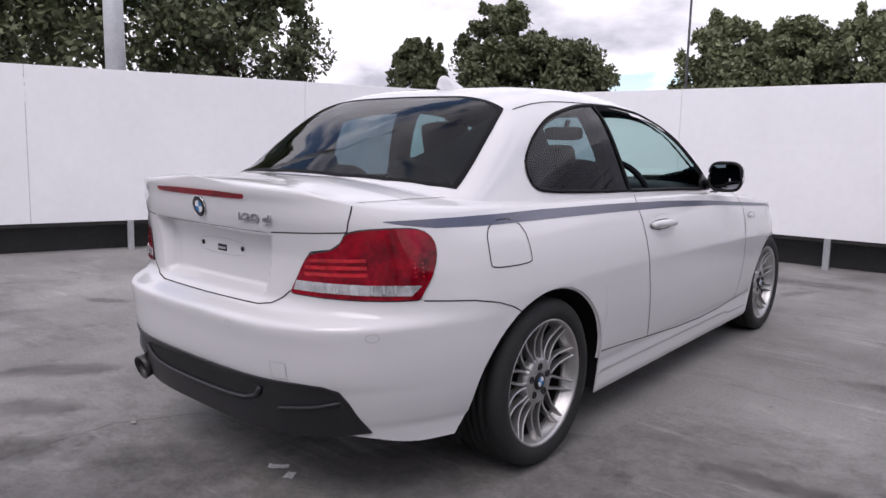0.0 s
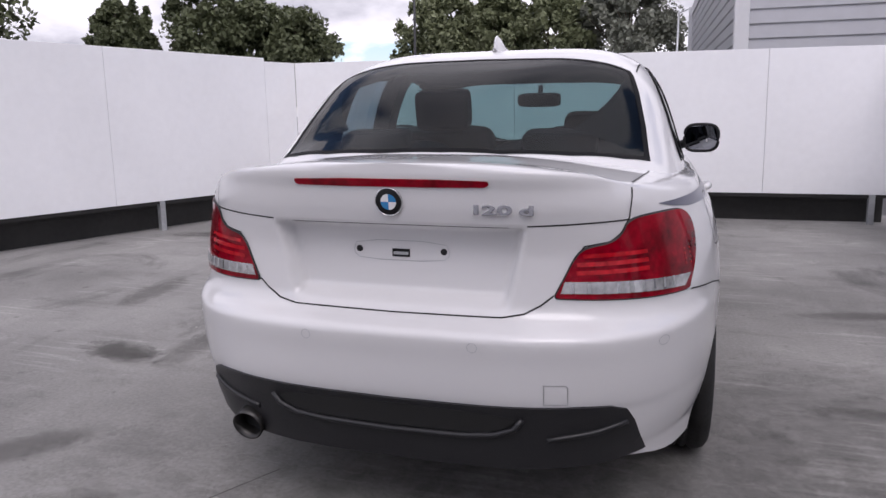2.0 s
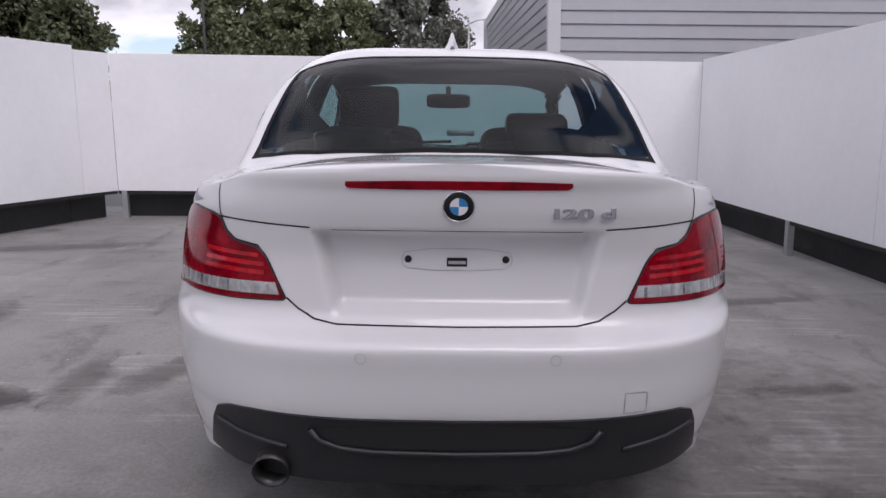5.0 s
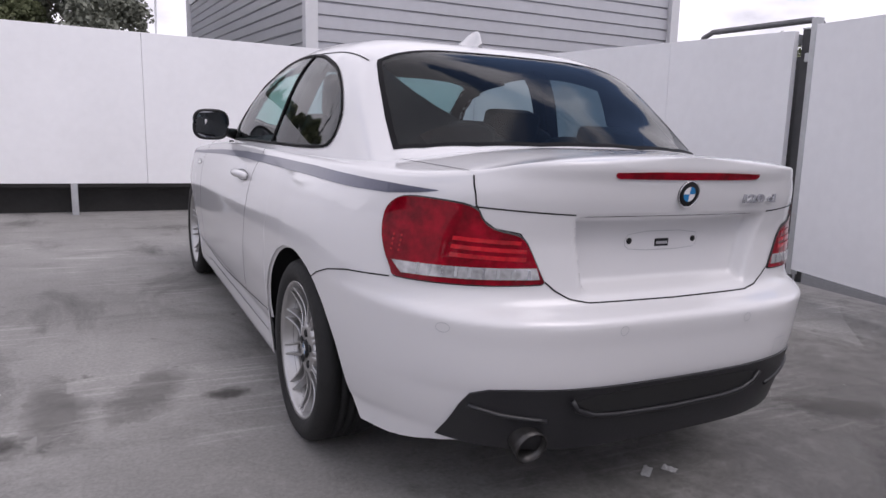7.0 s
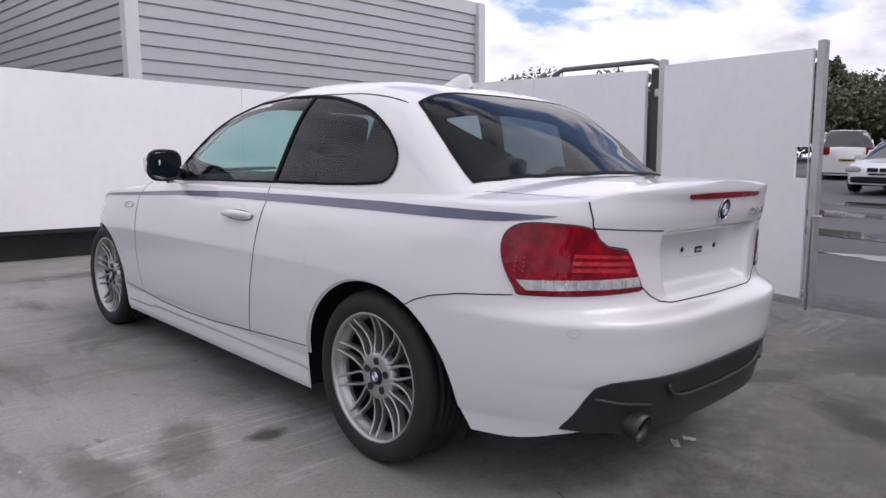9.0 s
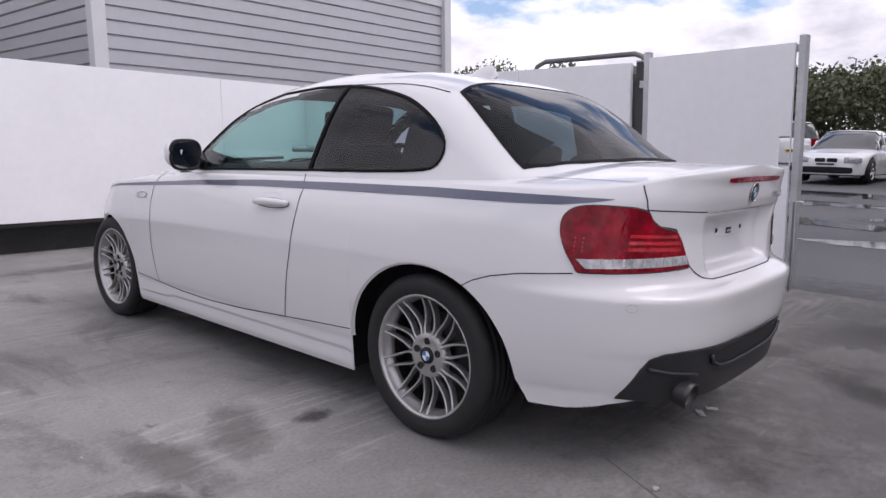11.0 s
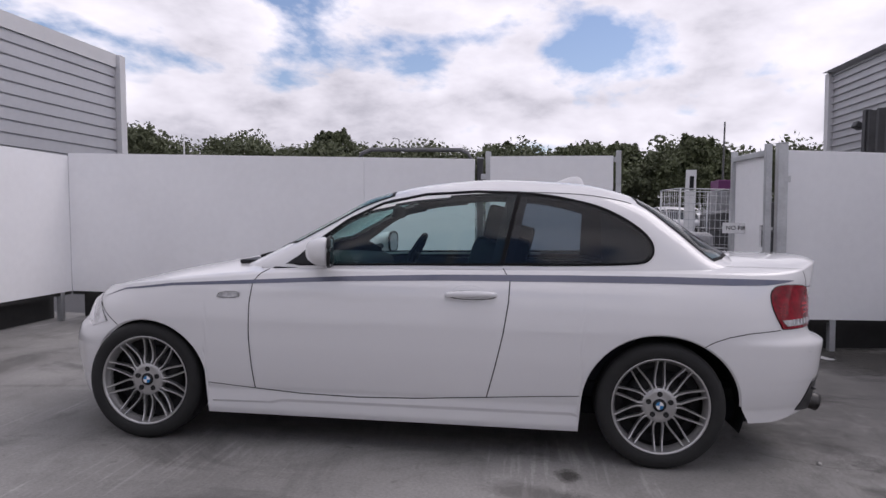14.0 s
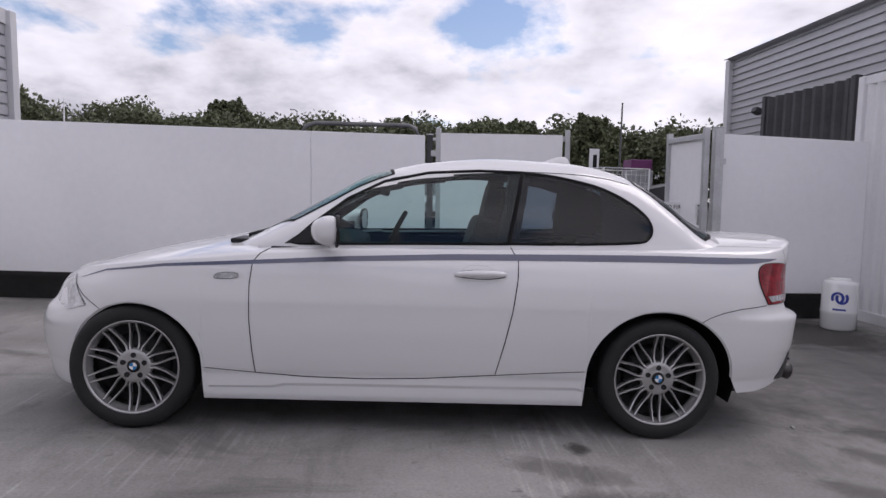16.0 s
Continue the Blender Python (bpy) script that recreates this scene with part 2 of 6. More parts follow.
def structure(name, bm, mat, label, category, smooth=False):
    return tagged(new(name, mesh_of(name, bm, mat, smooth)), label, category, kind="structure")


def box(lo, hi, bevel=0.0, m=None, bm=None):
    out = bm or bmesh.new()
    tmp = bmesh.new()
    bmesh.ops.create_cube(tmp, size=1)
    c, d = [(a + b) / 2 for a, b in zip(lo, hi)], [abs(b - a) for a, b in zip(lo, hi)]
    for v in tmp.verts:
        v.co = Vector([v.co[k] * d[k] + c[k] for k in range(3)])
    if bevel:
        bmesh.ops.bevel(tmp, geom=tmp.edges[:], offset=bevel, segments=2, affect="EDGES", profile=0.6)
    if m is not None:
        tmp.transform(m)
    me = bpy.data.meshes.new("tmp")
    tmp.to_mesh(me); tmp.free()
    out.from_mesh(me)
    bpy.data.meshes.remove(me)
    return out


def lathe(profile, steps=48, bm=None, m=None):
    """Turns (radius, along) pairs round the x axis."""
    bm = bm or bmesh.new()
    rings = []
    for k in range(steps):
        a = 2 * math.pi * k / steps
        rings.append([bm.verts.new((m or Matrix()) @ Vector((x, r * math.cos(a), r * math.sin(a)))) for r, x in profile])
    for k in range(steps):
        p, q = rings[k], rings[(k + 1) % steps]
        for j in range(len(profile) - 1):
            bm.faces.new((p[j], p[j + 1], q[j + 1], q[j]))
    return bm


def tube(points, radius, sides=8, bm=None, closed=False):
    """A round bar along a line of points."""
    bm = bm or bmesh.new()
    pts = [Vector(p) for p in points]
    rings = []
    for k, p in enumerate(pts):
        a = pts[k - 1] if k or closed else p
        b = pts[(k + 1) % len(pts)] if k < len(pts) - 1 or closed else p
        t = (b - a).normalized()
        s = t.cross(Vector((0, 0, 1)))
        if s.length < 0.05:
            s = t.cross(Vector((1, 0, 0)))
        s.normalize()
        u = s.cross(t)
        r = radius[k] if isinstance(radius, (list, tuple)) else radius
        rings.append([bm.verts.new(p + r * (math.cos(2 * math.pi * j / sides) * s + math.sin(2 * math.pi * j / sides) * u)) for j in range(sides)])
    n = len(rings)
    for k in range(n if closed else n - 1):
        for j in range(sides):
            bm.faces.new((rings[k][j], rings[k][(j + 1) % sides], rings[(k + 1) % n][(j + 1) % sides], rings[(k + 1) % n][j]))
    if not closed:
        bm.faces.new(rings[0][::-1]); bm.faces.new(rings[-1])
    return bm


def spline(pairs):
    """A smooth curve through (place, value) pairs that never overshoots."""
    x, y = np.array(pairs, float).T
    h, d = np.diff(x), np.diff(y) / np.diff(x)
    s = np.zeros(len(x))
    s[0], s[-1] = d[0], d[-1]
    for k in range(1, len(x) - 1):
        if d[k - 1] * d[k] > 0:
            w1, w2 = 2 * h[k] + h[k - 1], h[k] + 2 * h[k - 1]
            s[k] = (w1 + w2) / (w1 / d[k - 1] + w2 / d[k])

    def at(v):
        v = min(max(v, x[0]), x[-1])
        k = min(max(int(np.searchsorted(x, v)) - 1, 0), len(h) - 1)
        t = (v - x[k]) / h[k]
        return float((1 + 2 * t) * (1 - t) ** 2 * y[k] + t * (1 - t) ** 2 * h[k] * s[k] + t * t * (3 - 2 * t) * y[k + 1] + t * t * (t - 1) * h[k] * s[k + 1])
    return at


def step(v):
    v = min(max(v, 0.0), 1.0)
    return v * v * (3 - 2 * v)


def normal_at(fn, a, b, e=0.003):
    p = Vector(fn(a, b))
    n = (Vector(fn(a + e, b)) - Vector(fn(a - e, b))).cross(Vector(fn(a, b + e)) - Vector(fn(a, b - e)))
    n.normalize()
    out = p - Vector((0, 1.2, 0.6 if p.z < 1.1 else 0.3))
    if p.z > 0.95 and abs(n.z) > 0.75:
        out = Vector((0, 0, 1))
    return p, n if n.dot(out) >= 0 else -n


def dense(poly, size, closed=True):
    out = []
    n = len(poly)
    for k in range(n if closed else n - 1):
        p, q = poly[k], poly[(k + 1) % n]
        cuts = max(1, int(math.hypot((q[0] - p[0]) / size[0], (q[1] - p[1]) / size[1])))
        out += [(p[0] + (q[0] - p[0]) * j / cuts, p[1] + (q[1] - p[1]) * j / cuts) for j in range(cuts)]
    return out if closed else out + [poly[-1]]


def rounded(poly, times=2):
    """Cuts the corners of a closed outline."""
    for _ in range(times):
        out = []
        for k in range(len(poly)):
            p, q = poly[k], poly[(k + 1) % len(poly)]
            out += [(p[0] * 0.75 + q[0] * 0.25, p[1] * 0.75 + q[1] * 0.25), (p[0] * 0.25 + q[0] * 0.75, p[1] * 0.25 + q[1] * 0.75)]
        poly = out
    return poly


def grown(poly, d):
    """An outline moved outwards by d."""
    n = len(poly)
    area = sum(poly[k][0] * poly[(k + 1) % n][1] - poly[(k + 1) % n][0] * poly[k][1] for k in range(n))
    sg = 1 if area > 0 else -1
    out = []
    for k in range(n):
        (ax, ay), (bx, by), (cx, cy) = poly[k - 1], poly[k], poly[(k + 1) % n]
        n1, n2 = Vector((by - ay, ax - bx)), Vector((cy - by, bx - cx))
        if n1.length < 1e-9 or n2.length < 1e-9:
            n1 = n2 = n1 + n2
        v = n1.normalized() + n2.normalized()
        v = v / max(v.length ** 2 / 2, 0.6)
        out.append((bx + sg * d * v.x, by + sg * d * v.y))
    return out


def inside(p, poly):
    x, y = p
    hit = False
    for k in range(len(poly)):
        (ax, ay), (bx, by) = poly[k - 1], poly[k]
        if (ay > y) != (by > y) and x < (bx - ax) * (y - ay) / (by - ay) + ax:
            hit = not hit
    return hit


def patch(poly, fn, off=0.004, size=(0.03, 0.03), rim=0.006):
    """A panel with an outline of its own that lies on a curved surface, with a thin edge."""
    bm = bmesh.new()
    bm.faces.new([bm.verts.new((a, b, 0)) for a, b in dense(poly, size)])
    bmesh.ops.triangulate(bm, faces=bm.faces[:])
    for axis in (0, 1):
        vals = [p[axis] for p in poly]
        v = math.floor(min(vals) / size[axis]) * size[axis] + size[axis]
        no = Vector((1, 0, 0)) if axis == 0 else Vector((0, 1, 0))
        while v < max(vals):
            bmesh.ops.bisect_plane(bm, geom=bm.verts[:] + bm.edges[:] + bm.faces[:], plane_co=no * v, plane_no=no, dist=1e-6)
            v += size[axis]
    low = {}
    for v in bm.verts:
        p, n = normal_at(fn, v.co.x, v.co.y)
        low[v] = p + n * (off - rim)
        v.co = p + n * off
    tops = set(bm.faces)
    edges = [e for e in bm.edges if len(e.link_faces) == 1]
    for e in edges:
        a, b = e.verts
        bm.faces.new([bm.verts.new(q) for q in (a.co, b.co, low[b], low[a])])
    bm.normal_update()
    facing = sum(f.normal.dot(f.calc_center_median() - Vector((0, 1.2, 0.65))) * f.calc_area() for f in bm.faces if f in tops)
    if facing < 0:
        bmesh.ops.reverse_faces(bm, faces=list(tops))
    return bm


def band(outer, inner, fn, off_out, off_in, closed=True):
    """A strip between two outlines on a surface."""
    bm = bmesh.new()
    rows = []
    for line, off in ((outer, off_out), (inner, off_in)):
        vs = []
        for a, b in line:
            p, n = normal_at(fn, a, b)
            vs.append(bm.verts.new(p + n * off))
        rows.append(vs)
    m = len(outer)
    for k in range(m if closed else m - 1):
        bm.faces.new((rows[0][k], rows[0][(k + 1) % m], rows[1][(k + 1) % m], rows[1][k]))
    return bm


def seam(points, fn, width=0.005, off=0.0012, size=(0.02, 0.02), closed=False):
    """A dark joint line that follows a curved surface."""
    pts = dense(points, size, closed)
    pn = [normal_at(fn, a, b) for a, b in pts]
    bm = bmesh.new()
    rows = []
    m = len(pn)
    for k, (p, n) in enumerate(pn):
        q = pn[(k + 1) % m][0] if closed or k < m - 1 else p
        o = pn[k - 1][0] if closed or k else p
        s = (q - o).cross(n).normalized() * width / 2
        rows.append((bm.verts.new(p + s + n * off), bm.verts.new(p - s + n * off)))
    for k in range(m if closed else m - 1):
        a, b = rows[k], rows[(k + 1) % m]
        bm.faces.new((a[0], b[0], b[1], a[1]))
    return bm


# ---- ground and yard ----
def ground_height(x):
    return 0.022 * max(0.0, min(x, 70.0) - 3.4) - 0.012


def build_ground():
    bm = bmesh.new()
    xs = [-900, -200, -60, -20, -6, 3.4, 12, 25, 45, 70, 120, 300, 900]
    ys = [-900, -200, -60, -20, 0, 20, 60, 200, 900]
    grid = [[bm.verts.new((x, y, ground_height(x))) for y in ys] for x in xs]
    for i in range(len(xs) - 1):
        for j in range(len(ys) - 1):
            bm.faces.new((grid[i][j], grid[i + 1][j], grid[i + 1][j + 1], grid[i][j + 1]))
    structure("ground", bm, ASPHALT, "dark worn asphalt of the car park", "ground")
    # the yard's slab, cast in bays with narrow joints
    slab = box((-7.5, -5.6, -0.06), (3.38, 6.4, 0.0))
    structure("pavement", slab, CONCRETE, "worn grey concrete yard slab with tyre stains", "pavement")
    for p, q in (((-0.62, -1.7), (-0.65, -1.3)), ((-0.65, -1.3), (-0.67, -0.9)), ((-0.67, -0.9), (-0.52, -0.62))):
        d = (Vector(q) - Vector(p)).normalized()
        s = Vector((-d.y, d.x)) * 0.0018
        bm = bmesh.new()
        bm.faces.new([bm.verts.new((*v, 0.0015)) for v in (Vector(p) - s, Vector(q) - s, Vector(q) + s, Vector(p) + s)])
        structure("pavement_joint", bm, CRACK, "hairline dark crack in the concrete slab", "joint")


build_ground()

# ---- hoarding round the yard ----
# the slab falls slightly for drainage, so upright things lean a little against it
LEAN = Matrix(((1, 0, -0.017, 0), (0, 1, 0.024, 0), (0, 0, 1, 0), (0, 0, 0, 1)))


def hoarding(name, p, q, bottom, top, posts, seams=(), fill_gap=True, label="white painted hoarding panels on short steel posts"):
    """A run of flat white panels held above the ground on posts, from p to q, facing the yard."""
    p, q = Vector(p), Vector(q)
    run, d = (q - p).length, (q - p).normalized()
    m = LEAN @ Matrix.Translation((p.x, p.y, 0)) @ Matrix.Rotation(math.atan2(d.y, d.x), 4, "Z")
    wall = thing(name, label, "wall")
    tagged(wall, kind="structure")
    cuts = [0.0, *seams, run]
    for a, b in zip(cuts, cuts[1:]):
        part("panel", box((a + 0.0015, 0.0, bottom), (b - 0.0015, 0.05, top), 0.004, m), HOARDING, wall, smooth=False)
    part("top_rail", box((0, 0.052, top - 0.09), (run, 0.10, top - 0.02), 0.0, m), GALV, wall, smooth=False)
    for s in posts:
        part("post", box((s - 0.03, 0.003, -0.02), (s + 0.03, 0.06, bottom + 0.0), 0.004, m), GALV, wall, "grey steel post", smooth=False)
    # near-black sheet and rail put the gap's darkness into their colour
    if fill_gap:
        part("gap_fill", box((0, 0.22, -0.02), (run, 0.25, bottom + 0.1), 0.0, m), GAP_DARK, wall, "near-black sheet filling the dark gap under the panels", smooth=False)
        part("lower_rail", box((0, 0.012, bottom - 0.035), (run, 0.048, bottom - 0.001), 0.0, m), GAP_DARK, wall, smooth=False)
    return wall


CORNER_L, CORNER_LL, CORNER_R = (-3.62, 5.36), (-3.80, 4.96), (2.94, 5.62)
hoarding("wall_front", CORNER_L, CORNER_R, 0.31, 1.80, (0.06, 2.03, 4.23, 6.4), (2.7, 5.35))
hoarding("wall_corner", CORNER_LL, CORNER_L, 0.31, 1.80, ())
hoarding("wall_left", (-6.75, -3.6), CORNER_LL, 0.31, 1.84, (2.7, 5.2, 7.6), (4.3, 7.1))
hoarding("wall_right", CORNER_R, (3.01, 1.15), 0.31, 1.83, (2.1, 4.40), (3.3,))

def gate_leaf(p, q, bottom, top, label, hinge_first):
    """A white sheeted gate leaf on a galvanised frame."""
    p, q = Vector(p), Vector(q)
    run, d = (q - p).length, (q - p).normalized()
    m = LEAN @ Matrix.Translation((p.x, p.y, 0)) @ Matrix.Rotation(math.atan2(d.y, d.x), 4, "Z")
    g = thing("gate", label, "gate", "yard gate leaves")
    end = run - 0.075 if hinge_first else run - 0.05
    h0, h1 = (run - 0.165, run - 0.076) if hinge_first else (0.10, 0.2)
    sheet = box((0.05, 0.0, bottom), (h0, 0.02, top), 0.0, m)
    for lo, hi in (((h1, bottom), (end, top)), ((h0, bottom), (h1, 1.0)), ((h0, 1.21), (h1, top))):
        box((lo[0], 0.0, lo[1]), (hi[0], 0.02, hi[1]), 0.0, m, sheet)
    part("sheet", sheet, HOARDING, g, "white sheet with a square latch hole", smooth=False)
    for a in (0.0, run - 0.05):
        part("upright", box((a, -0.004, bottom - 0.04), (a + 0.05, 0.055, top + 0.05), 0.005, m), GALV, g, "galvanised upright", smooth=False)
    part("rail", box((0.05, 0.022, bottom), (run - 0.05, 0.055, bottom + 0.05), 0.004, m), GALV, g, smooth=False)
    part("rail", box((0.05, 0.022, top - 0.06), (run - 0.05, 0.055, top - 0.01), 0.004, m), GALV, g, smooth=False)
    a = run - 0.01 if hinge_first else 0.0
    part("drop_bolt", tube([m @ Vector((a, -0.03, z)) for z in (0.1, 0.75)] + [m @ Vector((a + 0.07, -0.03, 0.75))], 0.009), GALV, g, "steel drop bolt")
    return g


gate_leaf((3.03, 1.04), (2.76, -0.30), 0.17, 1.86, "open white sheeted gate leaf with steel frame", True)
gate_leaf((2.66, -1.68), (3.52, -1.60), 0.16, 1.93, "open white gate leaf swung back against its post", False)


def gate_post(x, y, top, label, r=0.045, mat=None):
    g = thing("gate_post", label, "post", "gate posts")
    part("post", box((x - r, y - r, -0.02), (x + r, y + r, top), 0.006, LEAN), mat or GALV, g, smooth=False)
    part("cap", box((x - r - 0.004, y - r - 0.004, top + 0.001), (x + r + 0.004, y + r + 0.004, top + 0.012), 0.003, LEAN), GALV, g, smooth=False)
    for z in (0.35, 1.62):
        part("hinge", box((x - 0.075, y - 0.03, z), (x - 0.046, y + 0.03, z + 0.06), 0.006), GALV, g, smooth=False)
    return g


gate_post(3.10, 1.10, 1.84, "dark steel gate post with hinges", 0.032, DARK_STEEL)
gate_post(2.70, -1.78, 1.98, "galvanised gate post with a rusty hinge")
hoarding("wall_gate", (2.74, -1.84), (3.025, -3.54), 0.31, 1.93, (0.5,), ())


def hoop_barrier():
    g = thing("hoop_barrier", "bent dull grey tube barrier behind the hoarding", "barrier", "hoop barriers")
    pts = [(3.42, 1.22, 0.0), (3.42, 1.22, 1.86), (3.42, 1.25, 1.93), (3.42, 1.33, 1.96), (3.5, 2.35, 1.96), (3.5, 2.45, 1.92), (3.5, 2.5, 1.84), (3.5, 2.5, 0)]
    part("tube", tube([LEAN @ Vector(p) for p in pts], 0.024), OLD_TUBE, g)
    part("sheet", box((3.405, 1.3, 0.3), (3.415, 2.4, 1.70)), DARK_STEEL, g, smooth=False)
    return g


hoop_barrier()


# ---- clad buildings behind the yard ----
def ribbed_wall(bm, p, q, z0, z1, pitch, depth, outward):
    """Cladding with level ribs between two plan points."""
    p, q, o = Vector((*p, 0)), Vector((*q, 0)), Vector((*outward, 0))
    z = z0
    rows = []
    while z < z1 - 1e-6:
        t = min(z + pitch, z1)
        h = t - z
        rows += [(z, 0.0), (z + h * 0.80, 0.0), (z + h * 0.83, -depth), (z + h * 0.93, -depth), (t, 0.0)]
        z = t
    vs = [(bm.verts.new(p + o * d + Vector((0, 0, zz))), bm.verts.new(q + o * d + Vector((0, 0, zz)))) for zz, d in rows]
    for a, b in zip(vs, vs[1:]):
        if (a[0].co - b[0].co).length > 1e-5:
            bm.faces.new((a[0], a[1], b[1], b[0]))


def clad_building(name, corners, z0, z1, label, pitch=0.205):
    """A flat-roofed hall clad in silver sheets with level ribs; corners run anticlockwise."""
    b = thing(name, label, "building", "clad halls")
    n = len(corners)
    for k in range(n):
        p, q = Vector(corners[k]), Vector(corners[(k + 1) % n])
        d = (q - p).normalized()
        bm = bmesh.new()
        ribbed_wall(bm, p, q, z0, z1, pitch, 0.045, (d.y, -d.x))
        bmesh.ops.remove_doubles(bm, verts=bm.verts[:], dist=0.001)
        bm.transform(LEAN)
        part("wall", bm, CLAD, b, smooth=False)
        o = Vector((d.y, -d.x))
        bm = bmesh.new()
        bm2 = [(*(p + o * 0.03), z1 - 0.2), (*(q + o * 0.03), z1 - 0.2), (*(q + o * 0.03), z1 + 0.06), (*(p + o * 0.03), z1 + 0.06), (*(p - o * 0.2), z1 + 0.06), (*(q - o * 0.2), z1 + 0.06)]
        v = [bm.verts.new(c) for c in bm2]
        bm.faces.new(v[:4]); bm.faces.new((v[3], v[2], v[5], v[4]))
        bm.transform(LEAN)
        part("coping", bm, CLAD_TRIM, b, "pale metal coping", smooth=False)
        part("corner_trim", box((p.x - 0.1, p.y - 0.1, z0), (p.x + 0.1, p.y + 0.1, z1 + 0.05), 0.01, LEAN), CLAD_TRIM, b, "pale corner flashing", smooth=False)
    bm = bmesh.new()
    bm.faces.new([bm.verts.new(LEAN @ Vector((*c, z1))) for c in corners])
    part("roof", bm, CLAD, b, smooth=False)
    return b


clad_building("warehouse", [(1.75, 8.82), (9.0, 8.64), (9.0, 20.6), (1.5, 20.8)], -0.05, 4.22, "grey hall clad in level-ribbed metal sheets")
clad_building("warehouse", [(11.8, -5.92), (3.9, -6.03), (3.9, -14.0), (11.8, -15.0)][::-1], -0.05, 4.44, "pale hall with fine level-ribbed cladding", 0.15)
clad_building("warehouse", [(30.0, -15.0), (14.0, -9.0), (14.0, -18.0), (30.0, -22.0)][::-1], 0.2, 4.3, "low far hall with pale cladding", 0.3)


def dark_shutter():
    """A dark corrugated lean-to wall in front of the hall."""
    g = thing("corrugated_screen", "dark corrugated metal screen with a pale post", "screen")
    p, q = Vector((9.2, -5.47)), Vector((6.7, -5.66))
    d = (q - p).normalized()
    o = Vector((d.y, -d.x)) * -1
    if o.y < 0:
        o = -o
    bm = bmesh.new()
    n = 9
    rows = []
    for k in range(n * 4 + 1):
        s = k / (n * 4)
        off = 0.075 if k % 4 in (1, 2) else 0.0
        w = p + (q - p) * s + o * off
        rows.append((bm.verts.new((*w, 0.1)), bm.verts.new((*w, 3.30))))
    for a, b in zip(rows, rows[1:]):
        bm.faces.new((a[0], b[0], b[1], a[1]))
    part("sheet", bm, DARK_STEEL, g, smooth=False)
    part("post", box((q.x - 0.06, q.y - 0.02, 0.0), (q.x + 0.06, q.y + 0.1, 3.33), 0.01), DARK_STEEL, g, smooth=False)
    part("post", box((p.x - 0.06, p.y - 0.02, 0.0), (p.x + 0.06, p.y + 0.1, 3.33), 0.01), DARK_STEEL, g, smooth=False)
    return g


dark_shutter()


def white_container():
    c = thing("shipping_container", "white painted steel shipping container with upright corrugations", "container")
    c.matrix_world = pose(3.42, -3.63, 0, 0, 0, -90)
    x0, y1, y0, h = 0.0, 0.0, -4.2, 2.68
    bm = bmesh.new()
    n, rows = 26, []
    for k in range(n * 4 + 1):
        y = y1 - (y1 - y0) * k / (n * 4)
        off = 0.036 if k % 4 in (1, 2) else 0.0
        rows.append((bm.verts.new((x0 + off, y, 0.12)), bm.verts.new((x0 + off, y, h - 0.1))))
    for a, b in zip(rows, rows[1:]):
        bm.faces.new((a[0], b[0], b[1], a[1]))
    part("side_wall", bm, WHITE_STEEL, c, smooth=False)
    part("end_wall", box((x0 + 0.03, y1 - 0.05, 0.12), (x0 + 2.3, y1 - 0.01, h - 0.1)), WHITE_STEEL, c, smooth=False)
    part("roof", box((x0, y0, h - 0.1), (x0 + 2.35, y1, h), 0.01), WHITE_STEEL, c, smooth=False)
    part("bottom_rail", box((x0 - 0.01, y0, 0.0), (x0 + 2.35, y1, 0.12), 0.01), WHITE_STEEL, c, smooth=False)
    for y in (y1, y0):
        part("corner_post", box((x0 - 0.02, y - 0.08, 0.0), (x0 + 0.12, y + 0.02, h), 0.01), WHITE_STEEL, c, smooth=False)
    return c


white_container()


def drum():
    """A white plastic drum with a round blue mark on its side."""
    d = thing("plastic_drum", "white plastic drum with a blue round mark", "drum", at=pose(2.57, -3.04, 0.0, 0, 0, -31))
    prof = [(0.0, 0.0), (0.145, 0.0), (0.165, 0.02), (0.168, 0.16), (0.172, 0.17), (0.172, 0.2), (0.168, 0.21), (0.166, 0.46), (0.155, 0.49), (0.11, 0.505), (0.0, 0.505)]
    rot = Matrix.Rotation(radians(-90), 4, "Y")
    part("body", lathe(prof, 32, m=rot), BADGE_WHITE, d)
    part("cap", lathe([(0.0, 0.525), (0.10, 0.525), (0.105, 0.51), (0.11, 0.495)], 28, m=rot), BADGE_WHITE, d)

    def on_drum(a, b):
        return (-0.168 * math.cos(a / 0.168), 0.168 * math.sin(a / 0.168), b)
    for k in range(2):
        arc = [(0.062 * math.cos(t) + (0.02 if k else -0.02), 0.33 + 0.062 * math.sin(t) * (1 if k else -1)) for t in np.linspace(-0.6, 4.0, 24)]
        inner = [(0.034 * math.cos(t) + (0.02 if k else -0.02), 0.33 + 0.040 * math.sin(t) * (1 if k else -1)) for t in np.linspace(-0.6, 4.0, 24)]
        part("mark", plain_band(arc, inner, on_drum, -0.002), NAVY, d, "blue swirl mark")
    part("mark_bar", plain_band([(-0.06, 0.225), (-0.02, 0.225), (0.02, 0.225), (0.06, 0.225)], [(-0.06, 0.20), (-0.02, 0.20), (0.02, 0.20), (0.06, 0.20)], on_drum, -0.002), NAVY, d, "blue bar of small writing")
    return d


def plain_band(outer, inner, fn, grow):
    bm = bmesh.new()
    rows = [[bm.verts.new(Vector(fn(a, b)) + Vector((grow, 0, 0))) for a, b in line] for line in (outer, inner)]
    for k in range(len(outer) - 1):
        bm.faces.new((rows[0][k], rows[0][k + 1], rows[1][k + 1], rows[1][k]))
    return bm


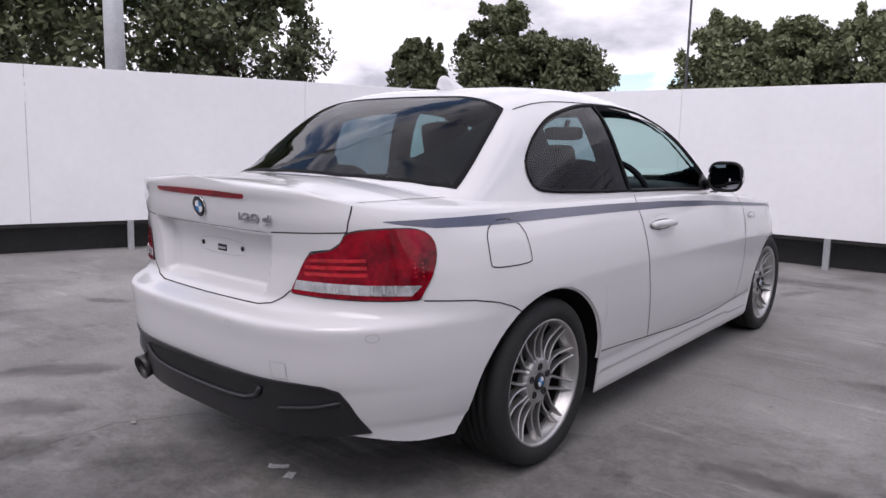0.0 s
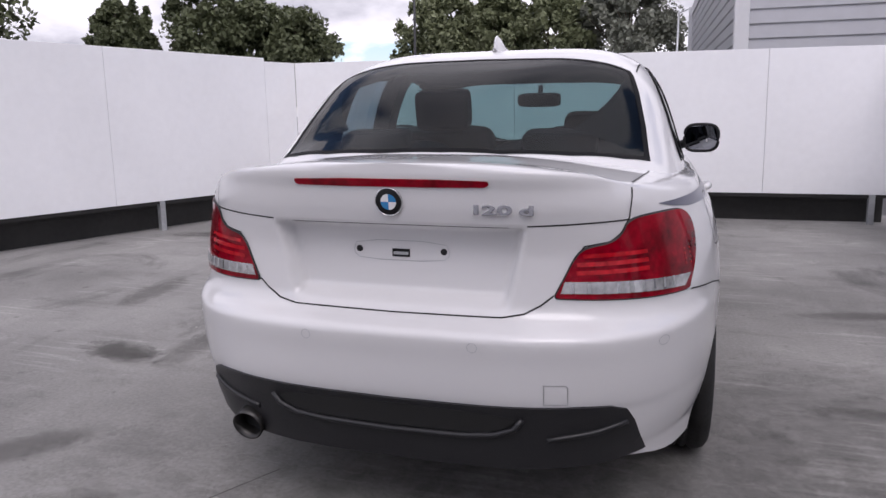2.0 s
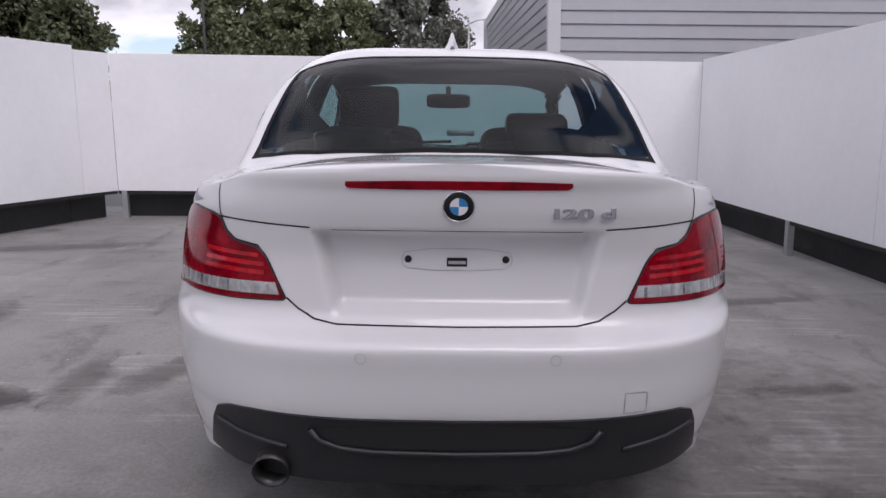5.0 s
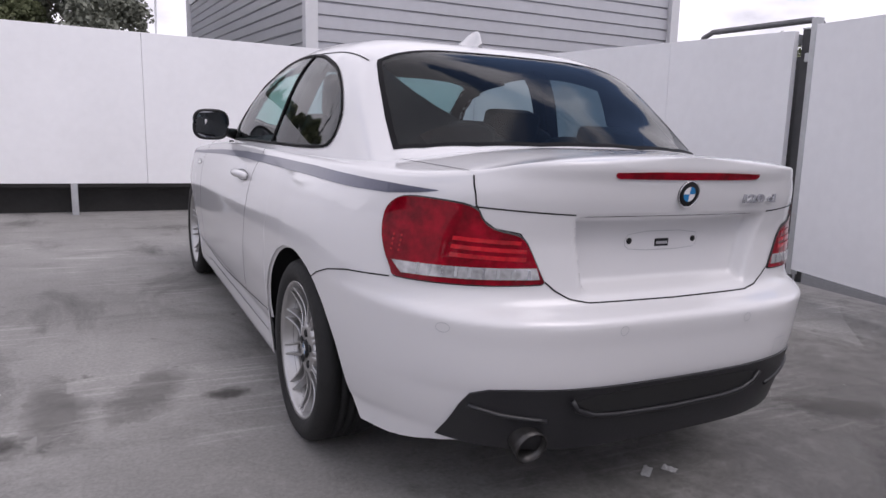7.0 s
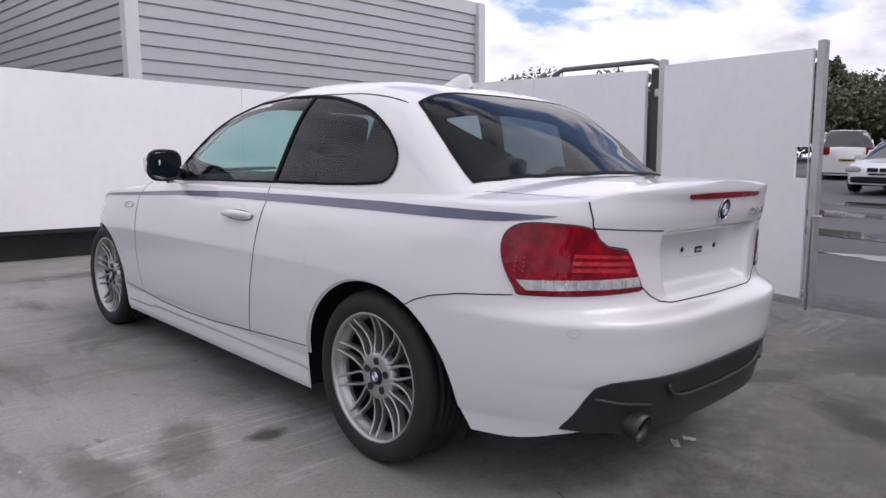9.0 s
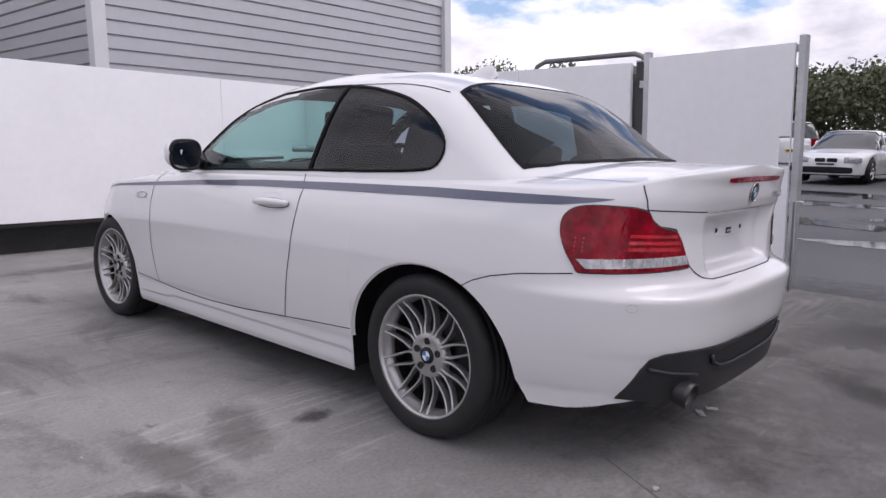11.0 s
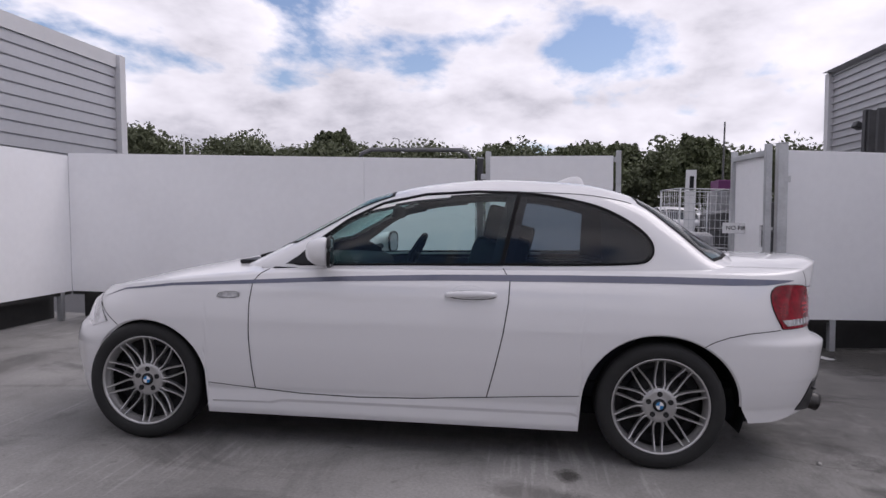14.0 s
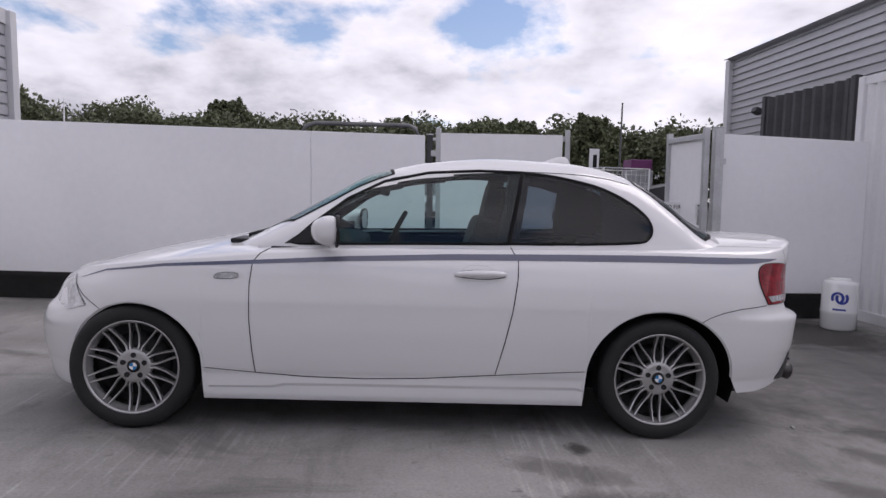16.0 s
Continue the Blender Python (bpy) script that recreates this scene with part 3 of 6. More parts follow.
NAVY = material("navy_print", (0.03, 0.05, 0.3), 0.4)
drum()


# ---- the white coupe: shape of its body ----
REAR_Y, HALF_W, FRONT_Y = (spline(p) for p in (
    [(0.12, -0.78), (0.2, -0.855), (0.28, -0.885), (0.36, -0.897), (0.42, -0.906), (0.445, -0.916), (0.47, -0.921), (0.55, -0.929), (0.608, -0.936), (0.620, -0.935), (0.630, -0.922), (0.655, -0.868), (0.69, -0.850), (0.80, -0.846), (0.89, -0.864), (0.93, -0.876), (0.98, -0.885), (1.02, -0.897), (1.05, -0.895)],
    [(0.12, 0.79), (0.16, 0.825), (0.2, 0.838), (0.29, 0.838), (0.32, 0.846), (0.42, 0.862), (0.55, 0.872), (0.65, 0.872), (0.75, 0.862), (0.85, 0.838), (0.91, 0.808), (0.95, 0.782), (1.0, 0.74), (1.05, 0.70)],
    [(0.12, 3.26), (0.2, 3.31), (0.3, 3.34), (0.46, 3.36), (0.55, 3.33), (0.6, 3.28), (0.7, 3.22), (0.78, 3.12), (0.9, 3.0)]))
Y0, Y1, NR, MR, NF, MF = -0.10, 2.45, 4.0, 2.5, 2.6, 2.2


def taper(y, z):
    """How far the flanks draw in towards the tail, most of all low on the bumper."""
    k = 0.03 + 0.042 * step((1.0 - z) / 0.15) + 0.035 * step((0.42 - z) / 0.22)
    return 1 - k * max(0.0, (0.15 - y) / 1.05) ** 1.3


def corner_y(a, z):
    return Y0 - (Y0 - REAR_Y(z)) * math.cos(a) ** (2 / MR)


def recess(x, z):
    """The hollow for the number plate in the boot lid."""
    ax = abs(x) + max(0.0, 0.89 - z) * 0.22
    return 0.048 * step((0.352 - ax) / 0.03) * step((0.889 - z) / 0.012) * step((z - 0.672) / 0.036)


def rear(x, z):
    """The tail, over x and z."""
    return (x, corner_y(angle_x(abs(x), z), z) + recess(x, z), z)


def flank(sign):
    """A side of the car, over y and z."""
    def fn(y, z):
        w = HALF_W(z) * taper(y, z)
        if y < Y0:
            f = min((Y0 - y) / (Y0 - REAR_Y(z)), 0.9999)
            w *= (1 - f ** MR) ** (1 / NR)
        elif y > Y1:
            f = min((y - Y1) / (FRONT_Y(z) - Y1), 0.9999)
            w *= (1 - f ** MF) ** (1 / NF)
        return (sign * w, y, z)
    return fn


def corner(sign):
    """The tail's corner, over an angle (0 in the middle of the tail, 90 degrees on the side) and z."""
    def fn(a, z):
        a = min(max(a, 0.0), math.pi / 2)
        y = corner_y(a, z)
        return (sign * HALF_W(z) * taper(y, z) * math.sin(a) ** (2 / NR), y, z)
    return fn


def angle_x(x, z):
    a, y = 0.0, REAR_Y(z)
    for _ in range(9):
        a = math.asin(min(0.9999, (x / (HALF_W(z) * taper(y, z))) ** (NR / 2)))
        y = 0.5 * y + 0.5 * corner_y(a, z)
    return a


def angle_y(y, z):
    return math.acos(min(1, ((Y0 - y) / (Y0 - REAR_Y(z))) ** (MR / 2)))


SHOULDER = spline([(-0.95, 1.045), (-0.80, 1.02), (-0.70, 0.985), (-0.5, 0.965), (0.0, 0.962), (0.5, 0.955), (1.0, 0.945), (1.6, 0.93), (2.0, 0.905), (2.3, 0.875), (2.66, 0.83), (2.9, 0.785), (3.1, 0.735), (3.3, 0.70)])
DECK = spline([(-0.95, 1.045), (-0.80, 1.05), (-0.6, 1.05), (-0.4, 1.045), (-0.1, 1.03), (0.5, 0.98), (1.5, 0.96), (2.0, 0.965), (2.22, 0.962), (2.46, 0.925), (2.77, 0.86), (3.02, 0.79), (3.2, 0.725), (3.35, 0.70)])
ROOF = spline([(-0.56, 0.985), (-0.46, 1.050), (-0.19, 1.215), (0.12, 1.362), (0.27, 1.402), (0.42, 1.422), (0.81, 1.434), (1.2, 1.40), (1.42, 1.352), (1.53, 1.318), (1.7, 1.222), (1.89, 1.112), (2.16, 0.965), (2.26, 0.92)])
BELT_X = spline([(-0.56, 0.615), (-0.2, 0.705), (0.1, 0.74), (0.8, 0.757), (1.5, 0.748), (2.0, 0.70), (2.26, 0.60)])
BELT_Z = spline([(-0.56, 0.925), (-0.36, 0.955), (-0.2, 0.968), (0.1, 0.962), (0.8, 0.952), (1.6, 0.932), (2.0, 0.905), (2.26, 0.89)])
SQUARE = spline([(-0.56, 1.6), (-0.3, 1.75), (-0.1, 3.3), (0.1, 5.2), (0.4, 5.5), (0.8, 5.5), (1.6, 5.0), (2.26, 3.5)])
# centre along the car, centre height, reach forwards, rise, reach backwards
REAR_ARCH, FRONT_ARCH = (0.0, 0.31, 0.378, 0.358, 0.402), (2.645, 0.31, 0.345, 0.333, 0.345)


def bottom_edge(x, y):
    z = 0.165
    if y < -0.3:
        z = 0.165 + 0.068 * step((-0.3 - y) / 0.12) + 0.055 * step((-0.55 - y) / 0.3)
    if y > 2.9:
        z = 0.18
    if -0.445 < y < -0.402:
        z = 0.233 + 0.077 * (y + 0.445) / 0.043
    for cy, cz, ahead, rz, behind in (REAR_ARCH, FRONT_ARCH):
        f = abs(y - cy) / (ahead if y > cy else behind)
        if f < 1:
            z = max(z, cz + rz * math.sqrt(1 - f * f))
    return z


def pillar(sign):
    """The cabin's side, over y and z."""
    def fn(y, z):
        zb, zr = BELT_Z(y), ROOF(y)
        r = min(max((z - zb) / max(zr - zb, 0.02), 0.0), 0.9999)
        n = SQUARE(y)
        return (sign * (BELT_X(y) - 0.33 * max(z - zb, 0)) * (1 - r ** n) ** (1 / n), y, z)
    return fn


def roof(x, y):
    """The cabin's top, over x and y."""
    zb, zr, n, xb = BELT_Z(y), ROOF(y), SQUARE(y), BELT_X(y)
    lo, hi = 0.0, 1.0
    for _ in range(26):
        r = (lo + hi) / 2
        w = (xb - 0.33 * r * (zr - zb)) * (1 - r ** n) ** (1 / n)
        lo, hi = (r, hi) if w > abs(x) else (lo, r)
    return (x, y, zb + lo * (zr - zb))


# outlines of the glass, over y and z or over x and y
DOOR_PANE = [(1.885, 0.952), (1.78, 1.05), (1.61, 1.180), (1.43, 1.272), (1.2, 1.325), (0.93, 1.344), (0.708, 1.342), (0.736, 1.22), (0.788, 0.985), (1.3, 0.972)]
REAR_CURVE = [(0.696, 1.340), (0.56, 1.331), (0.42, 1.306), (0.3, 1.278), (0.2, 1.235), (0.11, 1.180), (0.05, 1.125), (0.03, 1.075), (0.045, 1.032), (0.09, 1.008), (0.4, 0.995)]
for _ in range(2):
    REAR_CURVE = REAR_CURVE[:1] + [(p[0] + (q[0] - p[0]) * f, p[1] + (q[1] - p[1]) * f) for p, q in zip(REAR_CURVE, REAR_CURVE[1:]) for f in (0.25, 0.75)] + REAR_CURVE[-1:]
REAR_PANE = REAR_CURVE + [(0.776, 0.987), (0.728, 1.2)]
BACKLIGHT = [(0.0, -0.455), (0.2, -0.445), (0.4, -0.405), (0.55, -0.345), (0.622, -0.290), (0.602, -0.16), (0.572, -0.02), (0.548, 0.065), (0.538, 0.085), (0.3, 0.118), (0.0, 0.130)]
BACKLIGHT = BACKLIGHT + [(-x, y) for x, y in BACKLIGHT[-2:0:-1]]
SCREEN = [(0.0, 2.16), (0.3, 2.12), (0.5, 2.02), (0.62, 1.90), (0.60, 1.72), (0.565, 1.53), (0.525, 1.385), (0.3, 1.41), (0.0, 1.42)]
SCREEN = SCREEN + [(-x, y) for x, y in SCREEN[-2:0:-1]]


def deck(x, y):
    """The boot's top, over x and y."""
    ez = SHOULDER(y)
    s = 1 - min(1.0, abs(x) / flank(1)(y, ez)[0])
    return (x, y, ez + (DECK(y) - ez) * (1 - (1 - s) ** 2.6))


def body_shell():
    """The lower body in one skin: tail, flanks, nose, boot deck and bonnet, with its wheel arches left open."""
    bm = bmesh.new()
    fr = [k / 70 * 0.86 for k in range(70)]
    cols = [("x", f) for f in fr]
    a0 = math.asin(0.86 ** (NR / 2))
    cols += [("a", a0 + (math.pi / 2 - a0) * k / 110) for k in range(110)]
    cols += [("y", Y0 + (Y1 - Y0) * k / 200) for k in range(201)]
    cols += [("f", math.pi / 2 * k / 90) for k in range(1, 91)]

    def place(c, z):
        kind, v = c
        if kind == "x":
            px, py, _ = corner(1)(math.asin(v ** (NR / 2)), z)
            return (px, py + recess(px, z), z)
        if kind == "a":
            return corner(1)(v, z)
        if kind == "y":
            return flank(1)(v, z)
        return (HALF_W(z) * math.cos(v) ** (2 / NF), Y1 + (FRONT_Y(z) - Y1) * math.sin(v) ** (2 / MF), z)
    nv, nd = 84, 16
    grid = []
    for c in cols:
        zb = 0.165
        while zb < 0.68 and bottom_edge(*place(c, zb)[:2]) > zb + 1e-6:
            zb += 0.003
        zt = SHOULDER(place(c, 0.9)[1])
        col = []
        for k in range(nv + 1):
            z = zb + (zt - zb) * k / nv
            col.append(place(c, z))
        ex, ey, ez = col[-1]
        d = DECK(ey)
        for k in range(1, nd + 1):
            s = k / nd
            col.append((ex * (1 - s), ey, ez + (d - ez) * (1 - (1 - s) ** 2.6)))
        grid.append(col)
    rows = nv + nd + 1
    vs = [[(bm.verts.new(p), bm.verts.new((-p[0], p[1], p[2]))) for p in col] for col in grid]
    for i in range(len(cols) - 1):
        for j in range(rows - 1):
            if j >= nv + 2 and -0.2 < grid[i][j][1] < 2.06:
                continue
            for side in (0, 1):
                q = [vs[i][j][side], vs[i + 1][j][side], vs[i + 1][j + 1][side], vs[i][j + 1][side]]
                bm.faces.new(q if side == 0 else q[::-1])
    bmesh.ops.remove_doubles(bm, verts=bm.verts[:], dist=0.0004)
    bmesh.ops.recalc_face_normals(bm, faces=bm.faces[:])
    return bm


def cabin_shell():
    """Roof and pillars, with openings for the glass."""
    bm = bmesh.new()
    ys = np.linspace(-0.56, 2.26, 240)
    ts = range(79)
    doors, quarters = grown(DOOR_PANE, 0.010), grown(REAR_PANE, 0.010)
    back, front = grown(BACKLIGHT, -0.004), grown(SCREEN, -0.004)
    grid = []
    for y in ys:
        zb, zr, n, xb = BELT_Z(y), ROOF(y), SQUARE(y), BELT_X(y)
        row = []
        turn = (1 - 0.86 ** n) ** (1 / n)
        pairs = [(r, (1 - r ** n) ** (1 / n)) for r in np.linspace(0, 0.86, 40)]
        pairs += [((1 - w ** n) ** (1 / n), w) for w in np.linspace(turn, 0, 40)[1:]]
        for r, w in pairs:
            row.append(((xb - 0.33 * r * (zr - zb)) * w, y, zb + r * (zr - zb)))
        grid.append(row)
    for side in (1, -1):
        vs = [[bm.verts.new((side * x, y, z)) for x, y, z in row] for row in grid]
        for i in range(len(ys) - 1):
            for j in range(len(ts) - 1):
                c = (Vector(grid[i][j]) + Vector(grid[i + 1][j + 1])) / 2
                steep = abs(grid[i][j + 1][2] - grid[i][j][2]) > abs(grid[i][j + 1][0] - grid[i][j][0])
                if steep and (inside((c.y, c.z), doors) or inside((c.y, c.z), quarters)):
                    continue
                if not steep and (inside((c.x, c.y), back) or inside((c.x, c.y), front)):
                    continue
                if steep and (c.y > 1.45 and inside((c.x, c.y), front) or c.y < 0.2 and inside((c.x, c.y), back)):
                    continue
                q = [vs[i][j], vs[i][j + 1], vs[i + 1][j + 1], vs[i + 1][j]]
                bm.faces.new(q if side == 1 else q[::-1])
    bmesh.ops.remove_doubles(bm, verts=bm.verts[:], dist=0.0004)
    bmesh.ops.recalc_face_normals(bm, faces=bm.faces[:])
    return bm


# ---- the white coupe: parts ----
def wheel(name, parent, x, y, sign, width):
    """A wheel that faces outwards on the side given by sign; its axle lies along x."""
    w = new(name)
    w.parent = parent
    w.matrix_basis = pose(x, y, 0.312, 0, 0, 0 if sign > 0 else 180)
    h = width / 2
    R, rr = 0.312, 0.236
    prof = [(rr - 0.012, -h * 0.9), (rr + 0.012, -h * 0.98), (R - 0.025, -h), (R - 0.008, -h + 0.012), (R, -h + 0.03)]
    for g in (-0.045, -0.015, 0.015, 0.045):
        prof += [(R, g - 0.006), (R - 0.007, g - 0.004), (R - 0.007, g + 0.004), (R, g + 0.006)]
    prof += [(R, h - 0.03), (R - 0.008, h - 0.012), (R - 0.025, h), (R - 0.05, h + 0.001), (rr + 0.012, h - 0.004), (rr - 0.002, h - 0.012), (rr - 0.012, h * 0.7)]
    part("tyre", lathe(prof, 72), RUBBER, w, "black low-profile tyre")
    rim = part("rim", lathe([(0.213, h - 0.075), (0.214, h - 0.052), (0.221, h - 0.046), (0.224, h - 0.022), (0.229, h - 0.012), (0.236, h - 0.008), (0.238, h - 0.012), (0.236, h - 0.02)], 72), ALLOY, w, "grey multi-spoke alloy rim")
    # barrel, disc and back plate carry the shade between the spokes as dark colour
    part("barrel", lathe([(0.222, -h * 0.9), (0.21, 0.0), (0.2155, h - 0.05)], 48), SHADED_ALLOY, w, "inner barrel coloured dark as the shade behind the spokes")
    part("brake_disc", lathe([(0.05, h - 0.11), (0.165, h - 0.11), (0.165, h - 0.13), (0.05, h - 0.13)], 40), SHADED_ALLOY, w, "brake disc coloured dark as the shade behind the spokes")
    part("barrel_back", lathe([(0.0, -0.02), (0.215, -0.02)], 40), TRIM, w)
    face = h - 0.028
    bm = bmesh.new()
    for k in range(20):
        base = math.pi / 2 + 2 * math.pi * (k // 2) / 10
        sg = -1 if k % 2 else 1
        d, n = Vector((0, math.cos(base), math.sin(base))), Vector((0, -math.sin(base), math.cos(base)))
        rows = []
        for t in np.linspace(0, 1, 12):
            r = 0.074 + (0.229 - 0.074) * t
            # the pair springs from one rounded root, swells, and closes again towards the rim
            apart = 0.0235 * (1 - 0.45 * (1 - step(t / 0.16))) - 0.0065 * step((t - 0.25) / 0.75)
            hw = 0.0062 - 0.0020 * step(t / 0.3)
            out = face - 0.010 + 0.020 * t - 0.020 * math.sin(math.pi * t)
            c = d * r + n * sg * apart
            X = Vector((1, 0, 0))
            rows.append([bm.verts.new(c + n * q + X * o) for q, o in ((-hw * 1.3, out - 0.028), (-hw, out - 0.0025), (-hw * 0.5, out), (hw * 0.5, out), (hw, out - 0.0025), (hw * 1.3, out - 0.028))])
        for p, q in zip(rows, rows[1:]):
            for j in range(5):
                bm.faces.new((p[j], p[j + 1], q[j + 1], q[j]))
    part("spoke_star", bm, ALLOY, rim, "ten pairs of slim alloy spokes", smooth=False)
    part("hub", lathe([(0.0, face - 0.012), (0.036, face - 0.012), (0.04, face - 0.014), (0.062, face - 0.009), (0.080, face - 0.012), (0.086, face - 0.016), (0.087, face - 0.05)], 40), ALLOY, rim)
    cap = part("centre_cap", lathe([(0.0, face - 0.004), (0.03, face - 0.005), (0.033, face - 0.012)], 32), TRIM, rim, "black centre cap with quartered disc")
    roundel(cap, Vector((face - 0.0032, 0, 0)), Vector((0, 1, 0)), Vector((0, 0, 1)), 0.019)
    for k in range(5):
        a = 2 * math.pi * k / 5 + math.pi / 2
        c = Vector((0, 0.056 * math.cos(a), 0.056 * math.sin(a)))
        part("bolt", lathe([(0.0, face - 0.008), (0.006, face - 0.008), (0.0065, face - 0.0065), (0.0135, face - 0.0065), (0.014, face - 0.014)], 12, m=Matrix.Translation(c)), SHADED_ALLOY, rim)
    return w


def roundel(parent, centre, right, up, radius):
    """A quartered blue and white disc."""
    for k in range(4):
        bm = bmesh.new()
        pts = [centre] + [centre + radius * (math.cos(a) * right + math.sin(a) * up) for a in np.linspace(k * math.pi / 2, (k + 1) * math.pi / 2, 9)]
        bm.faces.new([bm.verts.new(p) for p in pts])
        part("badge_quarter", bm, BLUE if k % 2 else BADGE_WHITE, parent, smooth=False)


def arch_ring(sign, arch, off):
    cy, cz, ahead, rz, behind = arch
    fn = flank(sign)
    outer, inner = [], []
    for t in np.linspace(0.02, math.pi - 0.02, 60):
        y, z = cy + (ahead if t < math.pi / 2 else behind) * math.cos(t), cz + rz * math.sin(t)
        outer.append((y + 0.010 * math.cos(t), z + 0.010 * math.sin(t)))
        inner.append((y - 0.006 * math.cos(t), z - 0.006 * math.sin(t)))
    return band(outer, inner, fn, 0.0003, off, closed=False)


def liner(sign, arch, width=0.33):
    """The dark hollow round a wheel."""
    cy, cz, ahead, rz, behind = arch
    bm = bmesh.new()
    rows = []
    for t in np.linspace(-0.35, math.pi + 0.35, 40):
        y, z = cy + ((ahead if t < math.pi / 2 else behind) + 0.028) * math.cos(t), cz + (rz + 0.02) * math.sin(t)
        xo = abs(flank(1)(y, max(z, 0.2))[0]) - 0.012
        rows.append([bm.verts.new((sign * x, y, z)) for x in (xo, xo - width)])
    c = bm.verts.new((sign * 0.5, cy, cz))
    for a, b in zip(rows, rows[1:]):
        bm.faces.new((a[0], b[0], b[1], a[1]))
        bm.faces.new((a[1], b[1], c))
    return bm


def text_mesh(words, size, m, mat, parent, name, depth=0.003, bevel=0.0008, bold=0.0):
    cu = bpy.data.curves.new("words", "FONT")
    cu.body, cu.size, cu.extrude, cu.bevel_depth, cu.offset = words, size, depth, bevel, bold
    cu.align_x, cu.align_y = "CENTER", "CENTER"
    tmp = bpy.data.objects.new("words", cu)
    me = bpy.data.meshes.new_from_object(tmp)
    bpy.data.objects.remove(tmp)
    me.transform(m)
    me.materials.clear(); me.materials.append(mat)
    ob = new(name, me)
    ob.parent = parent
    return ob


def taillight(car, sign):
    fn = corner(sign)
    A, B = angle_x, angle_y
    out = [(A(0.585, 0.905), 0.905), (A(0.572, 0.868), 0.868), (A(0.545, 0.846), 0.846), (A(0.485, 0.836), 0.836), (A(0.462, 0.81), 0.81), (A(0.44, 0.76), 0.76), (A(0.424, 0.726), 0.726), (A(0.417, 0.711), 0.711), (A(0.435, 0.709), 0.709),
           (A(0.6, 0.703), 0.703), (B(-0.612, 0.701), 0.701), (B(-0.593, 0.704), 0.704), (B(-0.588, 0.718), 0.718), (B(-0.555, 0.77), 0.77), (B(-0.532, 0.84), 0.84), (B(-0.535, 0.885), 0.885), (B(-0.575, 0.914), 0.914), (B(-0.68, 0.914), 0.914)]
    out = rounded(out, 2)
    size = (0.03, 0.02)
    lamp = part("taillight", patch(out, fn, 0.006, size, 0.012), RED_LENS, car, "red taillight with a clear lower band")
    clear = [(A(0.440, 0.752), 0.752), (A(0.431, 0.722), 0.722), (B(-0.618, 0.714), 0.714), (B(-0.588, 0.744), 0.744)]
    part("clear_lens", patch(dense(clear, (0.06, 0.02)), fn, 0.0085, size, 0.003), CLEAR_LENS, lamp, "clear ribbed reversing lens")
    for k in range(9):
        a = A(0.455, 0.735) + (B(-0.66, 0.735) - A(0.455, 0.735)) * k / 8.0
        part("lens_rib", patch([(a, 0.722), (a + 0.012, 0.722), (a + 0.012, 0.747), (a, 0.747)], fn, 0.0098, size, 0.002), CHROME if k % 3 == 0 else GALV, lamp)
    for z in (0.768, 0.789, 0.811):
        lo = 0.468 if z < 0.8 else 0.482
        line = dense([(A(lo, z), z), (B(-0.715, z + 0.004), z + 0.004)], (0.03, 0.02), closed=False)
        up = [(a, b + 0.011) for a, b in line]
        part("light_bar", band(line, up, fn, 0.0078, 0.0078, closed=False), RED_BAR, lamp)
    for k in range(2):
        for z in (0.768, 0.781, 0.794, 0.807):
            a = B(-0.605 + 0.022 * k, z)
            part("light_dot", patch([(a, z), (a + 0.008, z), (a + 0.008, z + 0.006), (a, z + 0.006)], fn, 0.0076, size, 0.001), RED_BAR, lamp)
    part("lamp_edge", band(grown(dense(out, (0.03, 0.01)), 0.004), dense(out, (0.03, 0.01)), fn, 0.001, 0.0055), TRIM, lamp)
    return lamp


def mirror(car, sign):
    """A door mirror: pale cap, black back rim and the glass."""
    m = new("wing_mirror")
    m.parent = car
    tagged(m, "white capped wing mirror on a black foot")
    base = Vector((sign * 0.872, 1.685, 1.025))
    cap = bmesh.new()
    bmesh.ops.create_uvsphere(cap, u_segments=28, v_segments=18, radius=1)
    for v in cap.verts:
        c = v.co
        for k in range(3):
            c[k] = math.copysign(abs(c[k]) ** 0.72, c[k])
        y = c.y * 0.088 if c.y > 0 else c.y * 0.045
        taper = 1 - 0.16 * step(c.y) - 0.10 * max(0, -c.x * sign)
        v.co = base + Vector((c.x * 0.086, y + 0.02 * c.x * sign * -1, c.z * 0.074 * taper + 0.006 * c.x * sign))
    shell = part("cap", cap, PAINT, m, "white mirror cap")
    rim = bmesh.new()
    pts = [base + Vector((0.087 * math.copysign(abs(math.cos(a)) ** 0.6, math.cos(a)), -0.040 - 0.014 * math.cos(a) * sign, 0.072 * math.copysign(abs(math.sin(a)) ** 0.6, math.sin(a)))) for a in np.linspace(0, 2 * math.pi, 40, endpoint=False)]
    part("rim", tube(pts, 0.009, 8, closed=True), TRIM, m, "black mirror rim")
    bm = bmesh.new()
    bm.faces.new([bm.verts.new(p + Vector((0, -0.006, 0))) for p in pts])
    part("mirror_pane", bm, MIRROR, m, "mirror glass", smooth=False)
    foot = tube([(sign * 0.73, 1.76, 0.975), (sign * 0.775, 1.735, 0.985), (sign * 0.815, 1.71, 1.0)], [0.03, 0.024, 0.022], 10)
    part("foot", foot, TRIM, m, "black mirror foot")
    return m


